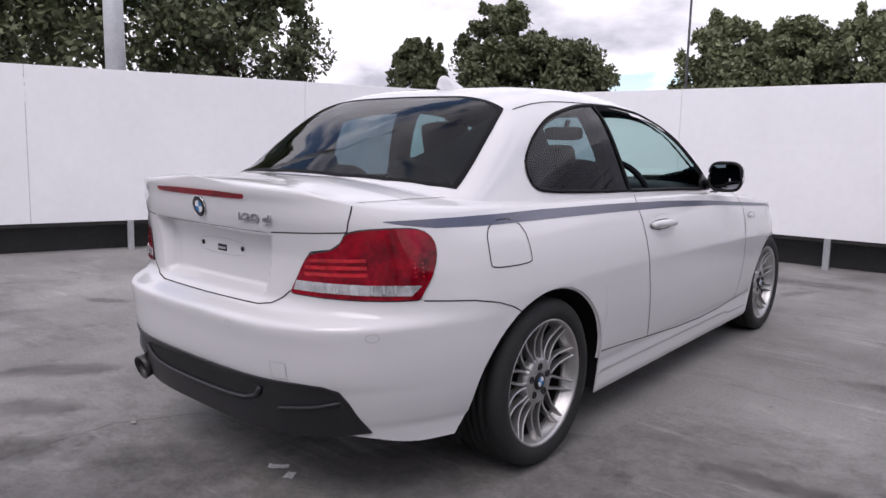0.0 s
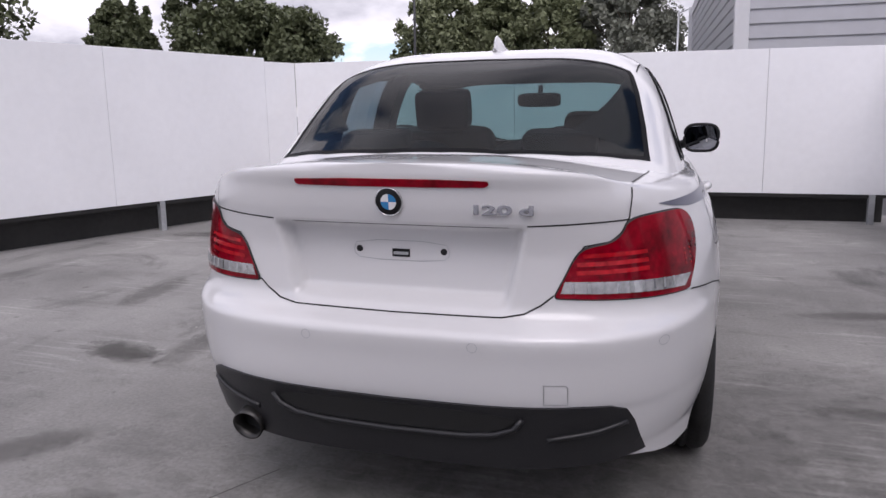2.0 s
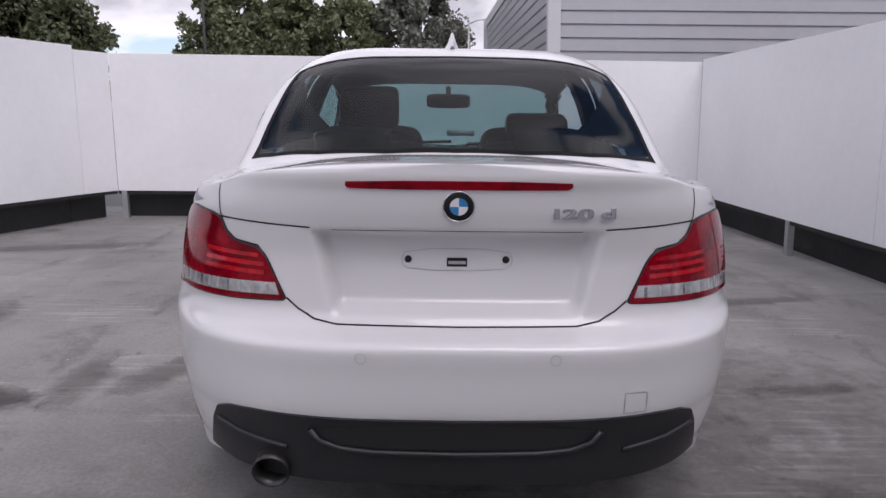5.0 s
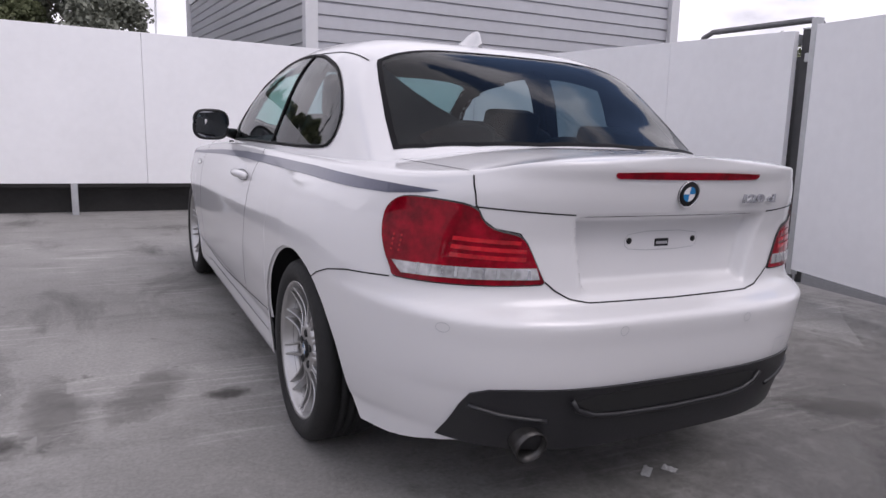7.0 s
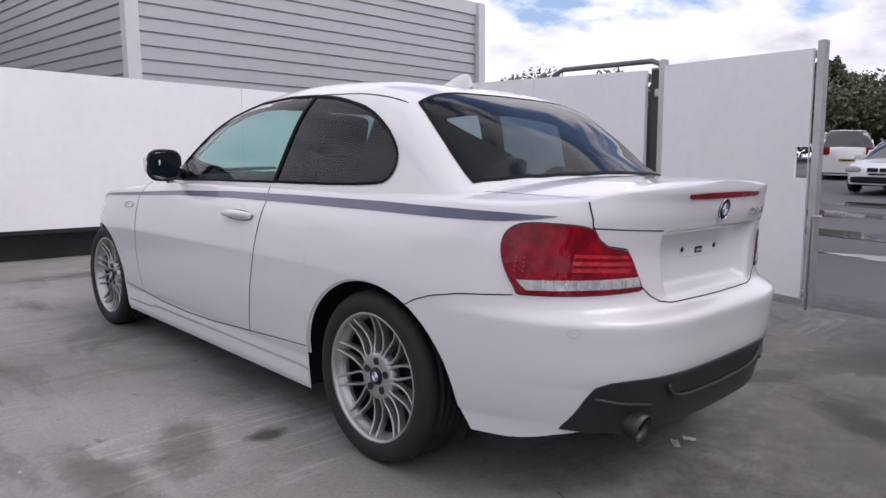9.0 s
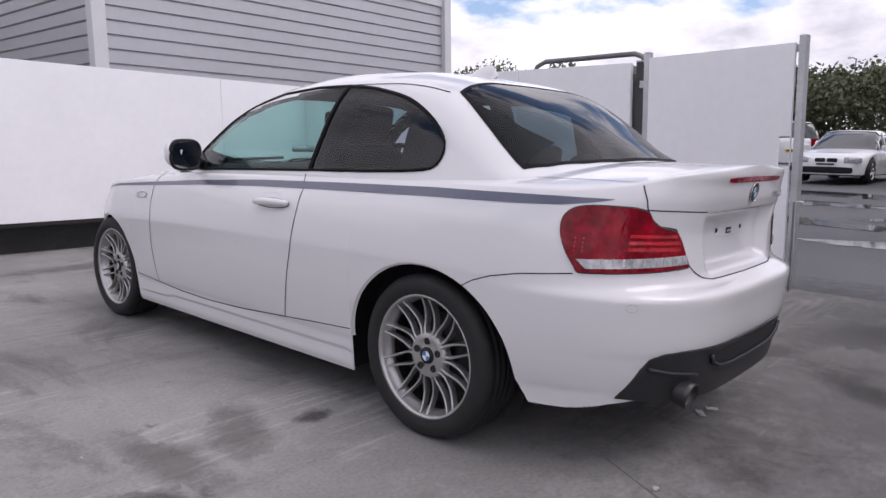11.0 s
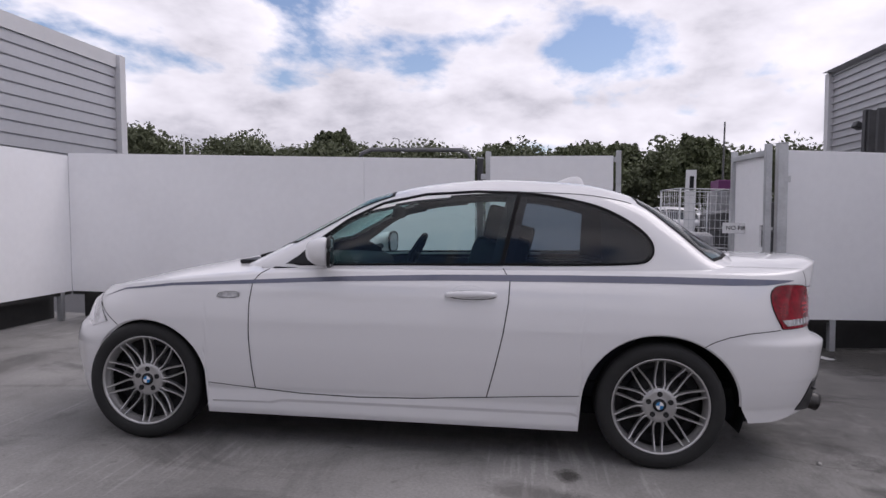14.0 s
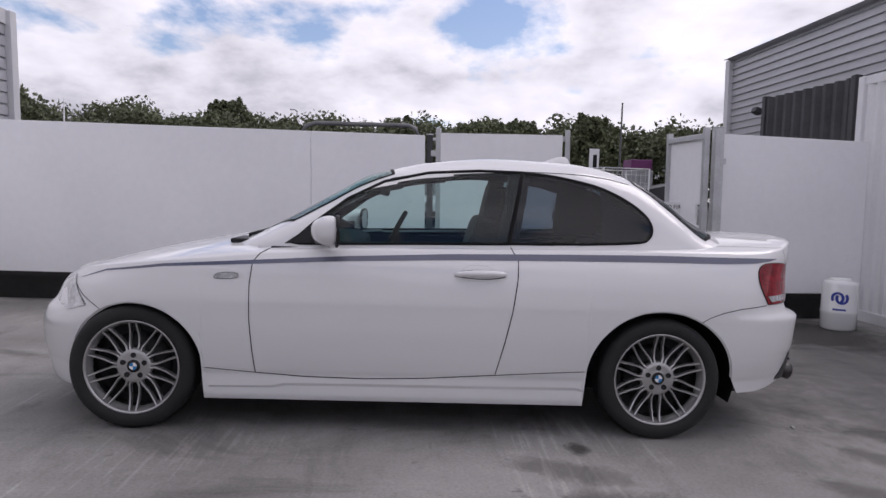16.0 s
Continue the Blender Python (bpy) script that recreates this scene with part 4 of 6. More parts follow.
def door_handle(car, sign):
    h = new("door_handle")
    h.parent = car
    tagged(h, "white pull handle in a shallow cup")
    fn = flank(sign)
    cup = rounded([(0.86, 0.795), (1.02, 0.795), (1.03, 0.845), (0.99, 0.872), (0.90, 0.872), (0.85, 0.845)], 2)
    part("cup", patch(cup, fn, 0.0015, (0.02, 0.02), 0.003), PAINT, h)
    # gap round the grip; ring and grey line also draw the cup's shade
    ring = [(0.93 + 0.128 * math.cos(a), 0.826 + 0.021 * math.sin(a)) for a in np.linspace(0, 2 * math.pi, 40, endpoint=False)]
    part("handle_gap_shade", seam(ring, fn, 0.004, 0.0022, (0.02, 0.02), True), TRIM, h)
    part("cup_shade_line", seam(cup, fn, 0.002, 0.0019, (0.02, 0.02), True), GALV, h)
    pts = []
    rad = []
    for t in np.linspace(0, 1, 15):
        y = 1.055 - 0.25 * t
        p, n = normal_at(fn, y, 0.823 + 0.006 * t)
        pts.append(p + n * (0.008 + 0.022 * math.sin(math.pi * t) ** 0.5))
        rad.append(0.010 + 0.008 * math.sin(math.pi * t) ** 0.5)
    part("grip", tube(pts, rad, 12), PAINT, h)
    return h


def steering_wheel(car):
    s = new("steering_wheel")
    s.parent = car
    tagged(s, "black steering wheel")
    m = pose(0.36, 1.42, 0.93, -62, 0, 0)
    ring = [m @ Vector((0.185 * math.cos(a), 0.185 * math.sin(a), 0)) for a in np.linspace(0, 2 * math.pi, 40, endpoint=False)]
    part("wheel_ring", tube(ring, 0.016, 8, closed=True), CABIN, s)
    part("boss", box((-0.075, -0.06, -0.03), (0.075, 0.06, 0.012), 0.02, m), CABIN, s)
    for a in (0, math.pi, -math.pi / 2):
        part("spoke", tube([m @ Vector((0.06 * math.cos(a), 0.06 * math.sin(a), 0)), m @ Vector((0.18 * math.cos(a), 0.18 * math.sin(a), 0))], 0.014, 8), CABIN, s)
    return s


def soft_box(size, m, puff=0.72, seg=14):
    bm = bmesh.new()
    bmesh.ops.create_uvsphere(bm, u_segments=seg * 2, v_segments=seg, radius=1)
    for v in bm.verts:
        c = [math.copysign(abs(k) ** (1 - puff), k) for k in v.co]
        v.co = m @ Vector([c[k] * size[k] / 2 for k in range(3)])
    return bm


def seat(car, x, y, back_z, front=True):
    s = new("car_seat")
    s.parent = car
    tagged(s, "black leather front seat with headrest" if front else "black leather rear seat")
    if front:
        part("cushion", soft_box((0.5, 0.52, 0.2), pose(x, y + 0.28, 0.50, 6, 0, 0)), SEAT, s)
        part("backrest", soft_box((0.50, 0.17, 0.62), pose(x, y - 0.06, 0.80, 16, 0, 0)), SEAT, s)
        part("headrest", soft_box((0.27, 0.11, 0.19), pose(x, y - 0.17, back_z, 12, 0, 0)), SEAT, s)
        for d in (-0.06, 0.06):
            part("headrest_rod", tube([(x + d, y - 0.13, back_z - 0.19), (x + d, y - 0.165, back_z - 0.05)], 0.007), CHROME, s)
    else:
        part("cushion", soft_box((0.52, 0.46, 0.2), pose(x, y + 0.22, 0.55)), SEAT, s)
        part("backrest", soft_box((0.54, 0.18, 0.56), pose(x, y - 0.04, 0.79, 20, 0, 0)), SEAT, s)
        part("headrest", soft_box((0.25, 0.12, 0.13), pose(x, y - 0.15, back_z, 10, 0, 0)), SEAT, s)
    return s


def coupe():
    car = thing("car", "white two-door coupe with slate side stripe, parked on concrete", "car")
    body = part("body", body_shell(), PAINT, car, "white painted lower body")
    cabin = part("cabin", cabin_shell(), PAINT, car, "white roof and pillars")
    lining = cabin_shell()
    for v in lining.verts:
        v.co = Vector((v.co.x * 0.972, 0.85 + (v.co.y - 0.85) * 0.988, v.co.z - 0.014))
    part("pillar_lining", lining, CABIN, car, "dark lining of roof and pillars")
    for sign in (1, -1):
        bm = bmesh.new()
        rows = []
        for z in np.linspace(0.55, 1.36, 12):
            c, wd = 0.79 - 0.20 * max(0, z - 0.95), 0.055
            x = abs(pillar(1)(c, max(z, 0.96))[0]) - 0.03
            rows.append([bm.verts.new((sign * xx, yy, z)) for xx, yy in ((x, c - wd), (x, c + wd), (x - 0.06, c + wd), (x - 0.06, c - wd))])
        for a, b in zip(rows, rows[1:]):
            for j in range(4):
                bm.faces.new((a[j], a[(j + 1) % 4], b[(j + 1) % 4], b[j]))
        part("inner_pillar", bm, CABIN, car, "dark inner middle pillar", smooth=False)
        trim = bmesh.new()
        rows = [[trim.verts.new((sign * (abs(pillar(1)(y, z)[0]) - 0.045), y, z)) for z in np.linspace(0.95, ROOF(y) - 0.06, 8)] for y in np.linspace(-0.26, 0.28, 8)]
        for a, b in zip(rows, rows[1:]):
            for j in range(7):
                trim.faces.new((a[j], b[j], b[j + 1], a[j + 1]))
        part("rear_pillar_trim", trim, CABIN, car, "dark lining of the rear pillar")
    for sign in (1, -1):
        fn, pl = flank(sign), pillar(sign)
        for name, pane, mat in (("door_window", DOOR_PANE, GLASS_FRONT), ("quarter_window", REAR_PANE, GLASS_DARK)):
            if not (name == "door_window" and sign > 0):
                w = part(name, patch(grown(pane, 0.006), pl, 0.0, (0.04, 0.04), 0.004), mat, car, "tinted side glass")
            else:
                w = car
            ring = dense(pane, (0.03, 0.03))
            part("window_seal", band(grown(ring, 0.014), grown(ring, 0.006), pl, 0.004, 0.007), SEAL, car if w is car else w, "black window seal")
            part("window_seal", band(grown(ring, 0.006), grown(ring, -0.006), pl, 0.007, -0.01), SEAL, car if w is car else w)
        # dark pillar between the panes
        part("pillar_trim", patch([(0.772, 0.975), (0.795, 0.975), (0.714, 1.352), (0.694, 1.352)], pl, 0.005, (0.03, 0.03), 0.012), SEAL, car, "gloss black middle pillar")
        # the tinted quarter behind the mirror
        part("mirror_corner", patch([(1.93, 0.945), (1.80, 1.035), (1.70, 0.985), (1.70, 0.955)], pl, 0.006, (0.03, 0.03), 0.012), TRIM, car)
        # stripe, thin at both ends
        top = [(2.98, 0.735), (2.8, 0.795), (2.5, 0.838), (2.08, 0.866), (1.6, 0.898), (1.08, 0.922), (0.5, 0.936), (0.0, 0.944), (-0.35, 0.943), (-0.52, 0.941), (-0.67, 0.937)]
        low = [(2.98, 0.733), (2.8, 0.787), (2.5, 0.824), (2.08, 0.847), (1.6, 0.874), (1.08, 0.893), (0.5, 0.904), (0.0, 0.911), (-0.35, 0.911), (-0.52, 0.914), (-0.62, 0.925), (-0.67, 0.935)]
        part("stripe", band(dense(top, (0.03, 1), False)[:140], [(p[0], float(np.interp(-p[0], [-q[0] for q in low], [q[1] for q in low]))) for p in dense(top, (0.03, 1), False)[:140]], fn, 0.0016, 0.0016, closed=False), STRIPE, car, "slate grey tapering stripe")
        # shut lines
        part("panel_gap", seam([(1.985, 0.925), (2.03, 0.90), (2.062, 0.86), (2.072, 0.75), (2.07, 0.58), (2.055, 0.42), (2.04, 0.305)], fn), GAP, car)
        part("panel_gap", seam([(2.04, 0.305), (1.8, 0.288), (1.5, 0.283), (1.2, 0.292), (0.84, 0.318)], fn), GAP, car)
        part("panel_gap", seam([(0.84, 0.318), (0.80, 0.48), (0.765, 0.64), (0.742, 0.80), (0.738, 0.90), (0.775, 0.962)], fn), GAP, car)
        part("panel_gap", seam([(0.84, 0.318), (0.6, 0.335), (0.385, 0.348)], fn, 0.004), GAP, car)
        part("panel_gap", seam([(2.04, 0.305), (2.29, 0.325)], fn, 0.004), GAP, car)
        part("panel_gap", seam([(-0.205, 0.615), (-0.25, 0.64), (-0.32, 0.664), (-0.42, 0.683), (-0.585, 0.697)], fn, 0.004), GAP, car)
        part("panel_gap", seam([(2.82, 0.60), (2.92, 0.655), (3.02, 0.73)], fn, 0.004), GAP, car)
        part("side_repeater", patch(rounded([(2.13, 0.778), (2.235, 0.775), (2.245, 0.783), (2.22, 0.80), (2.13, 0.802)], 1), fn, 0.004, (0.03, 0.02)), CLEAR_LENS, car, "clear side indicator")
        part("repeater_edge", seam(rounded([(2.127, 0.775), (2.238, 0.772), (2.249, 0.782), (2.223, 0.803), (2.127, 0.805)], 1), fn, 0.0028, 0.0045, (0.02, 0.02), True), TRIM, car, "dark edge of the side indicator")
        part("panel_gap", seam([(2.90, 0.608), (3.018, 0.745), (3.10, 0.704)], fn, 0.004, 0.0055), GAP, car)
        part("headlight", patch([(2.90, 0.612), (3.02, 0.742), (3.10, 0.70), (3.12, 0.60), (3.02, 0.575)], fn, 0.005, (0.03, 0.03)), CLEAR_LENS, car, "clear headlight lens")
        part("reflector", patch([(3.02, 0.60), (3.05, 0.68), (3.09, 0.66), (3.09, 0.60)], fn, 0.008, (0.03, 0.03)), CHROME, car)
        for arch in (REAR_ARCH, FRONT_ARCH):
            part("arch_lip", arch_ring(sign, arch, -0.012), PAINT, car, "rolled white arch lip")
            part("arch_liner", liner(sign, arch), TRIM, car, "black wheel arch liner")
        part("skirt", band(dense([(2.27, 0.235), (1.95, 0.24), (1.9, 0.255), (0.42, 0.262), (0.385, 0.25)], (0.05, 0.05), False), dense([(2.27, 0.225), (1.95, 0.228), (1.9, 0.240), (0.42, 0.246), (0.385, 0.238)], (0.05, 0.05), False)[:len(dense([(2.27, 0.235), (1.95, 0.24), (1.9, 0.255), (0.42, 0.262), (0.385, 0.25)], (0.05, 0.05), False))], fn, 0.007, 0.0005, closed=False), PAINT, car, "white side skirt edge")
        taillight(car, sign)
        mirror(car, sign)
        door_handle(car, sign)
    # fuel flap on the right
    flap = rounded([(-0.33, 0.925), (-0.15, 0.925), (-0.135, 0.79), (-0.15, 0.775), (-0.33, 0.775), (-0.345, 0.79)], 2)
    part("fuel_flap_gap", seam(flap, flank(1), 0.004, 0.0012, (0.02, 0.02), True), GAP, car, "outline of the fuel flap")
    # glass front and back
    for name, pane, mat, lab in (("rear_window", BACKLIGHT, GLASS_REAR, "dark rear window"), ("windscreen", SCREEN, GLASS_FRONT, "clear windscreen")):
        w = part(name, patch(grown(pane, 0.004), roof, 0.001, (0.04, 0.04), 0.004), mat, car, lab)
        ring = dense(pane, (0.03, 0.03))
        part("window_seal", band(grown(ring, 0.005), grown(ring, -0.012), roof, 0.002, 0.0022), SEAL, w, "black glass edge")
    # boot lid
    lid = []
    for sg in (1, -1):
        lid.append([(sg * 0.0, 0.655), (sg * 0.29, 0.658), (sg * 0.345, 0.668), (sg * 0.385, 0.69), (sg * 0.415, 0.715)])
    for ln in lid:
        part("panel_gap", seam(ln, rear, 0.0045, 0.0012), GAP, car)
    for sg in (1, -1):
        part("panel_gap", seam([(sg * 0.418, 0.712), (sg * 0.44, 0.76), (sg * 0.465, 0.81), (sg * 0.485, 0.84), (sg * 0.545, 0.85), (sg * 0.572, 0.872), (sg * 0.588, 0.91), (sg * 0.592, 0.96), (sg * 0.590, 0.982)], rear, 0.0045, 0.0012), GAP, car)
        yq = rear(0.590, 0.982)[1]
        part("panel_gap", seam([(sg * 0.590, yq), (sg * 0.594, yq + 0.06), (sg * 0.607, -0.55), (sg * 0.622, -0.42), (sg * 0.628, -0.31)], deck, 0.003, 0.0012), GAP, car)
        part("lid_groove", seam([(sg * 0.59, 0.904), (sg * 0.45, 0.897), (sg * 0.35, 0.892)], rear, 0.004, 0.001), GAP, car)
    part("brake_light", patch(rounded([(-0.258, 1.008), (0.258, 1.008), (0.262, 0.995), (0.245, 0.988), (-0.245, 0.988), (-0.262, 0.995)], 1), rear, 0.003, (0.03, 0.02)), RED_LENS, car, "long red high-level brake light")
    part("number_plate_light", patch([(-0.3, 0.884), (0.3, 0.884), (0.3, 0.878), (-0.3, 0.878)], rear, 0.0, (0.05, 0.01)), GAP, car)
    p, n = normal_at(rear, 0.0, 0.949)
    up = n.cross(Vector((1, 0, 0))).normalized()
    up = up if up.z > 0 else -up
    to = Matrix((Vector((1, 0, 0)), up, -n)).transposed().to_4x4()
    ring = lathe([(0.0, 0.005), (0.0335, 0.005), (0.0355, 0.0035), (0.0365, 0.0)], 40, m=Matrix.Translation(p) @ n.to_track_quat("X", "Z").to_matrix().to_4x4())
    emblem = part("badge", ring, TRIM, car, "round badge quartered in blue and white")
    part("badge_rim", tube([p + n * 0.004 + 0.0358 * (math.cos(a) * Vector((1, 0, 0)) + math.sin(a) * up) for a in np.linspace(0, 2 * math.pi, 36, endpoint=False)], 0.0018, 6, closed=True), CHROME, emblem)
    roundel(emblem, p + n * 0.0058, Vector((-1, 0, 0)), up, 0.021)
    p, n = normal_at(rear, 0.285, 0.932)
    yaw = math.degrees(math.atan2(-n.x, n.y)) + 180
    for ch, dx in (("1", -0.058), ("2", -0.026), ("0", 0.012), ("d", 0.066)):
        text_mesh(ch, 0.052, pose(p.x, p.y - 0.001, p.z, 88, 0, yaw) @ Matrix.Translation((dx, 0, 0)) @ Matrix.Diagonal((1.38, 0.62, 1, 1)), DARK_CHROME, car, "badge_letter", bold=0.0013)
    for x in (-0.12, 0.12):
        p, n = normal_at(rear, x, 0.808)
        part("plate_screw", lathe([(0.0, 0.004), (0.004, 0.004), (0.005, 0.002), (0.009, 0.002), (0.009, 0.0)], 16, m=Matrix.Translation(p) @ n.to_track_quat("X", "Z").to_matrix().to_4x4()), TRIM, car, "black plate screw")
    part("dealer_label", patch([(-0.025, 0.79), (0.025, 0.79), (0.025, 0.812), (-0.025, 0.812)], rear, 0.002, (0.02, 0.01)), TRIM, car, "small black label with a grey bar")
    part("label_bar", patch([(-0.021, 0.796), (0.021, 0.796), (0.021, 0.804), (-0.021, 0.804)], rear, 0.0035, (0.02, 0.01)), GALV, car)
    part("plate_mount", seam(rounded([(-0.125, 0.835), (0.125, 0.835), (0.14, 0.80), (0.115, 0.78), (-0.115, 0.78), (-0.14, 0.80)], 1), rear, 0.002, 0.0008, (0.02, 0.02), True), GALV, car)
    # bumper: sensors, tow flap, lower plastic
    for x, z in ((-0.225, 0.597), (0.23, 0.597), (-0.67, 0.597), (0.685, 0.597)):
        part("parking_sensor", seam([(x + 0.0125 * math.cos(a), z + 0.0125 * math.sin(a)) for a in np.linspace(0, 2 * math.pi, 20, endpoint=False)], rear, 0.0018, 0.001, (0.01, 0.01), True), GALV, car, "round white parking sensor")
    part("tow_flap", seam([(0.405, 0.505), (0.458, 0.505), (0.462, 0.50), (0.462, 0.452), (0.405, 0.452)], rear, 0.0025, 0.0008, (0.02, 0.02), True), GALV, car, "square tow eye cover")
    half = [(0.0, 0.437), (0.25, 0.440), (0.5, 0.446), (0.565, 0.442), (0.602, 0.426), (0.620, 0.388), (0.634, 0.335), (0.648, 0.284), (0.56, 0.272), (0.3, 0.258), (0.0, 0.254)]
    lower = [(-x, z) for x, z in half[-2:0:-1]] + half
    dif = part("diffuser", patch(lower, rear, 0.006, (0.03, 0.03), 0.012), DIFFUSER, car, "charcoal plastic rear diffuser")
    slot = rounded([(-0.345, 0.422), (0.345, 0.422), (0.315, 0.376), (0.21, 0.357), (-0.21, 0.357), (-0.315, 0.376)], 2)
    part("diffuser_slot", patch(slot, rear, 0.008, (0.03, 0.03), 0.004), GAP, dif)
    edge = [(-0.350, 0.410), (-0.33, 0.380), (-0.28, 0.361), (-0.2, 0.352), (0.0, 0.347), (0.2, 0.352), (0.28, 0.361), (0.33, 0.380), (0.350, 0.410)]
    pn = [normal_at(rear, a, b) for a, b in dense(edge, (0.02, 0.02), False)]
    part("diffuser_edge", tube([p + n * 0.012 for p, n in pn], 0.008, 8), DIFFUSER, dif)
    for sg in (1, -1):
        pn = [normal_at(rear, a, b) for a, b in dense([(sg * 0.41, 0.352), (sg * 0.53, 0.372), (sg * 0.60, 0.392)], (0.02, 0.02), False)]
        part("diffuser_fin", tube([p + n * 0.008 for p, n in pn], 0.007, 8), DIFFUSER, dif)
    ex = new("exhaust")
    ex.parent = car
    tagged(ex, "dark round exhaust tailpipe")
    part("pipe", lathe([(0.040, -0.40), (0.045, -0.02), (0.047, 0.0), (0.043, 0.001), (0.040, -0.03), (0.040, -0.3)], 28, m=pose(-0.455, -0.885, 0.284, 0, 14, -90)), PIPE, ex)
    part("silencer", soft_box((0.5, 0.3, 0.12), pose(-0.30, -0.45, 0.31)), SHADED_ALLOY, ex)
    # aerial fin
    fin = bmesh.new()
    rows = []
    for t in np.linspace(0, 1, 14):
        y = 0.58 - 0.24 * t
        hgt = 0.062 * step(t / 0.8) if t < 0.9 else 0.062 * (1 - (t - 0.9) / 0.1 * 0.75)
        zr = roof(0, y)[2]
        wd = 0.034 * (1 - (2 * t - 1) ** 2 * 0.6)
        rows.append([fin.verts.new((q * wd * w_, y - 0.02 * h_, zr - 0.004 + hgt * h_)) for q, w_, h_ in ((-1, 1, 0), (-1, 0.6, 0.35), (-1, 0.22, 0.9), (0, 0, 1.0), (1, 0.22, 0.9), (1, 0.6, 0.35), (1, 1, 0))])
    for a, b in zip(rows, rows[1:]):
        for j in range(6):
            fin.faces.new((a[j], a[j + 1], b[j + 1], b[j]))
    fin.faces.new(rows[0]); fin.faces.new(rows[-1][::-1])
    part("aerial_fin", fin, PAINT, car, "white shark-fin aerial")
    for sg in (1, -1):
        part("roof_channel", seam([(sg * (0.575 - 0.02 * abs(y - 0.8)), y) for y in np.linspace(0.12, 1.40, 18)], roof, 0.006, 0.001), GAP, car)
    # underside and cabin
    part("floor_pan", box((-0.60, -0.60, 0.19), (0.60, 2.95, 0.30), 0.03), CABIN, car, "dark underside")
    part("cabin_tub", box((-0.70, -0.30, 0.31), (0.70, 2.05, 0.40), 0.02), CABIN, car)
    for sign in (1, -1):
        part("door_card", box((sign * 0.69, 0.1, 0.40), (sign * 0.72, 2.0, 0.93), 0.01), CABIN, car, "dark inner door panel")
    part("parcel_shelf", box((-0.54, -0.36, 0.972), (0.54, 0.03, 0.992), 0.008), CABIN, car, "dark parcel shelf")
    part("dashboard", soft_box((1.36, 0.55, 0.26), pose(0, 1.83, 0.845), 0.6), CABIN, car, "dark dashboard")
    hl = bmesh.new()
    ys, xs = np.linspace(0.30, 1.40, 18), np.linspace(-0.54, 0.54, 17)
    g = [[hl.verts.new(Vector(roof(x, y)) - Vector((0, 0, 0.03))) for x in xs] for y in ys]
    for i in range(17):
        for j in range(16):
            hl.faces.new((g[i][j], g[i][j + 1], g[i + 1][j + 1], g[i + 1][j]))
    part("headlining", hl, CABIN, car, "dark headlining")
    seat(car, 0.38, 0.84, 1.075); seat(car, -0.37, 1.0, 1.19)
    seat(car, 0.33, 0.02, 1.045, False); seat(car, -0.33, 0.02, 1.045, False)
    steering_wheel(car)
    part("inside_mirror", soft_box((0.24, 0.05, 0.075), pose(0.0, 1.45, 1.24, 10, 0, 0), 0.6), CABIN, car, "black inside mirror")
    part("mirror_stem", tube([(0, 1.50, 1.315), (0, 1.46, 1.25)], 0.014), CABIN, car)
    part("tax_label", box((0.0, 1.93, 1.04), (0.17, 1.935, 1.075), m=None), GALV, car, "pale sticker low on the windscreen")
    for x in (-0.42, 0.12):
        part("wiper", tube([(x, 2.18, 0.965), (x + 0.02, 2.12, 0.985), (x + 0.45, 2.08, 1.0)], 0.009), TRIM, car, "black wiper arm")
    part("scuttle", box((-0.58, 2.1, 0.93), (0.58, 2.24, 0.955), 0.01), TRIM, car, "black scuttle panel")
    for y, wx, wd in ((-0.010, 0.738, 0.225), (2.655, 0.738, 0.21)):
        for sign in (1, -1):
            wheel("wheel", car, sign * wx, y, sign, wd)
    return car


coupe()


# ---- trees ----
def leaf_cloud(rng, centres, radii, per, size):
    """Corners and faces of many small leaf sprays scattered over rounded clumps."""
    pts = []
    for c, r in zip(centres, radii):
        d = rng.normal(size=(per, 3))
        d /= np.linalg.norm(d, axis=1)[:, None]
        d[:, 2] = np.where(d[:, 2] < -0.45, -d[:, 2], d[:, 2])
        pts.append(np.array(c) + d * (np.array(r) * (0.15 + 1.25 * rng.random((per, 1)) ** 0.7)))
    pts = np.concatenate(pts)
    n = len(pts)
    a = rng.normal(size=(n, 3)); a /= np.linalg.norm(a, axis=1)[:, None]
    b = np.cross(a, rng.normal(size=(n, 3))); b /= np.linalg.norm(b, axis=1)[:, None]
    s = size * (0.55 + 0.9 * rng.random((n, 1)))
    v = np.stack([pts - a * s, pts + b * s * 0.55, pts + a * s, pts - b * s * 0.55], 1).reshape(-1, 3)
    return v, np.arange(4 * n).reshape(-1, 4)


def leaf_mesh(name, v, f, mat):
    me = bpy.data.meshes.new(name)
    me.from_pydata(v.tolist(), [], f.tolist())
    me.materials.append(mat)
    return me


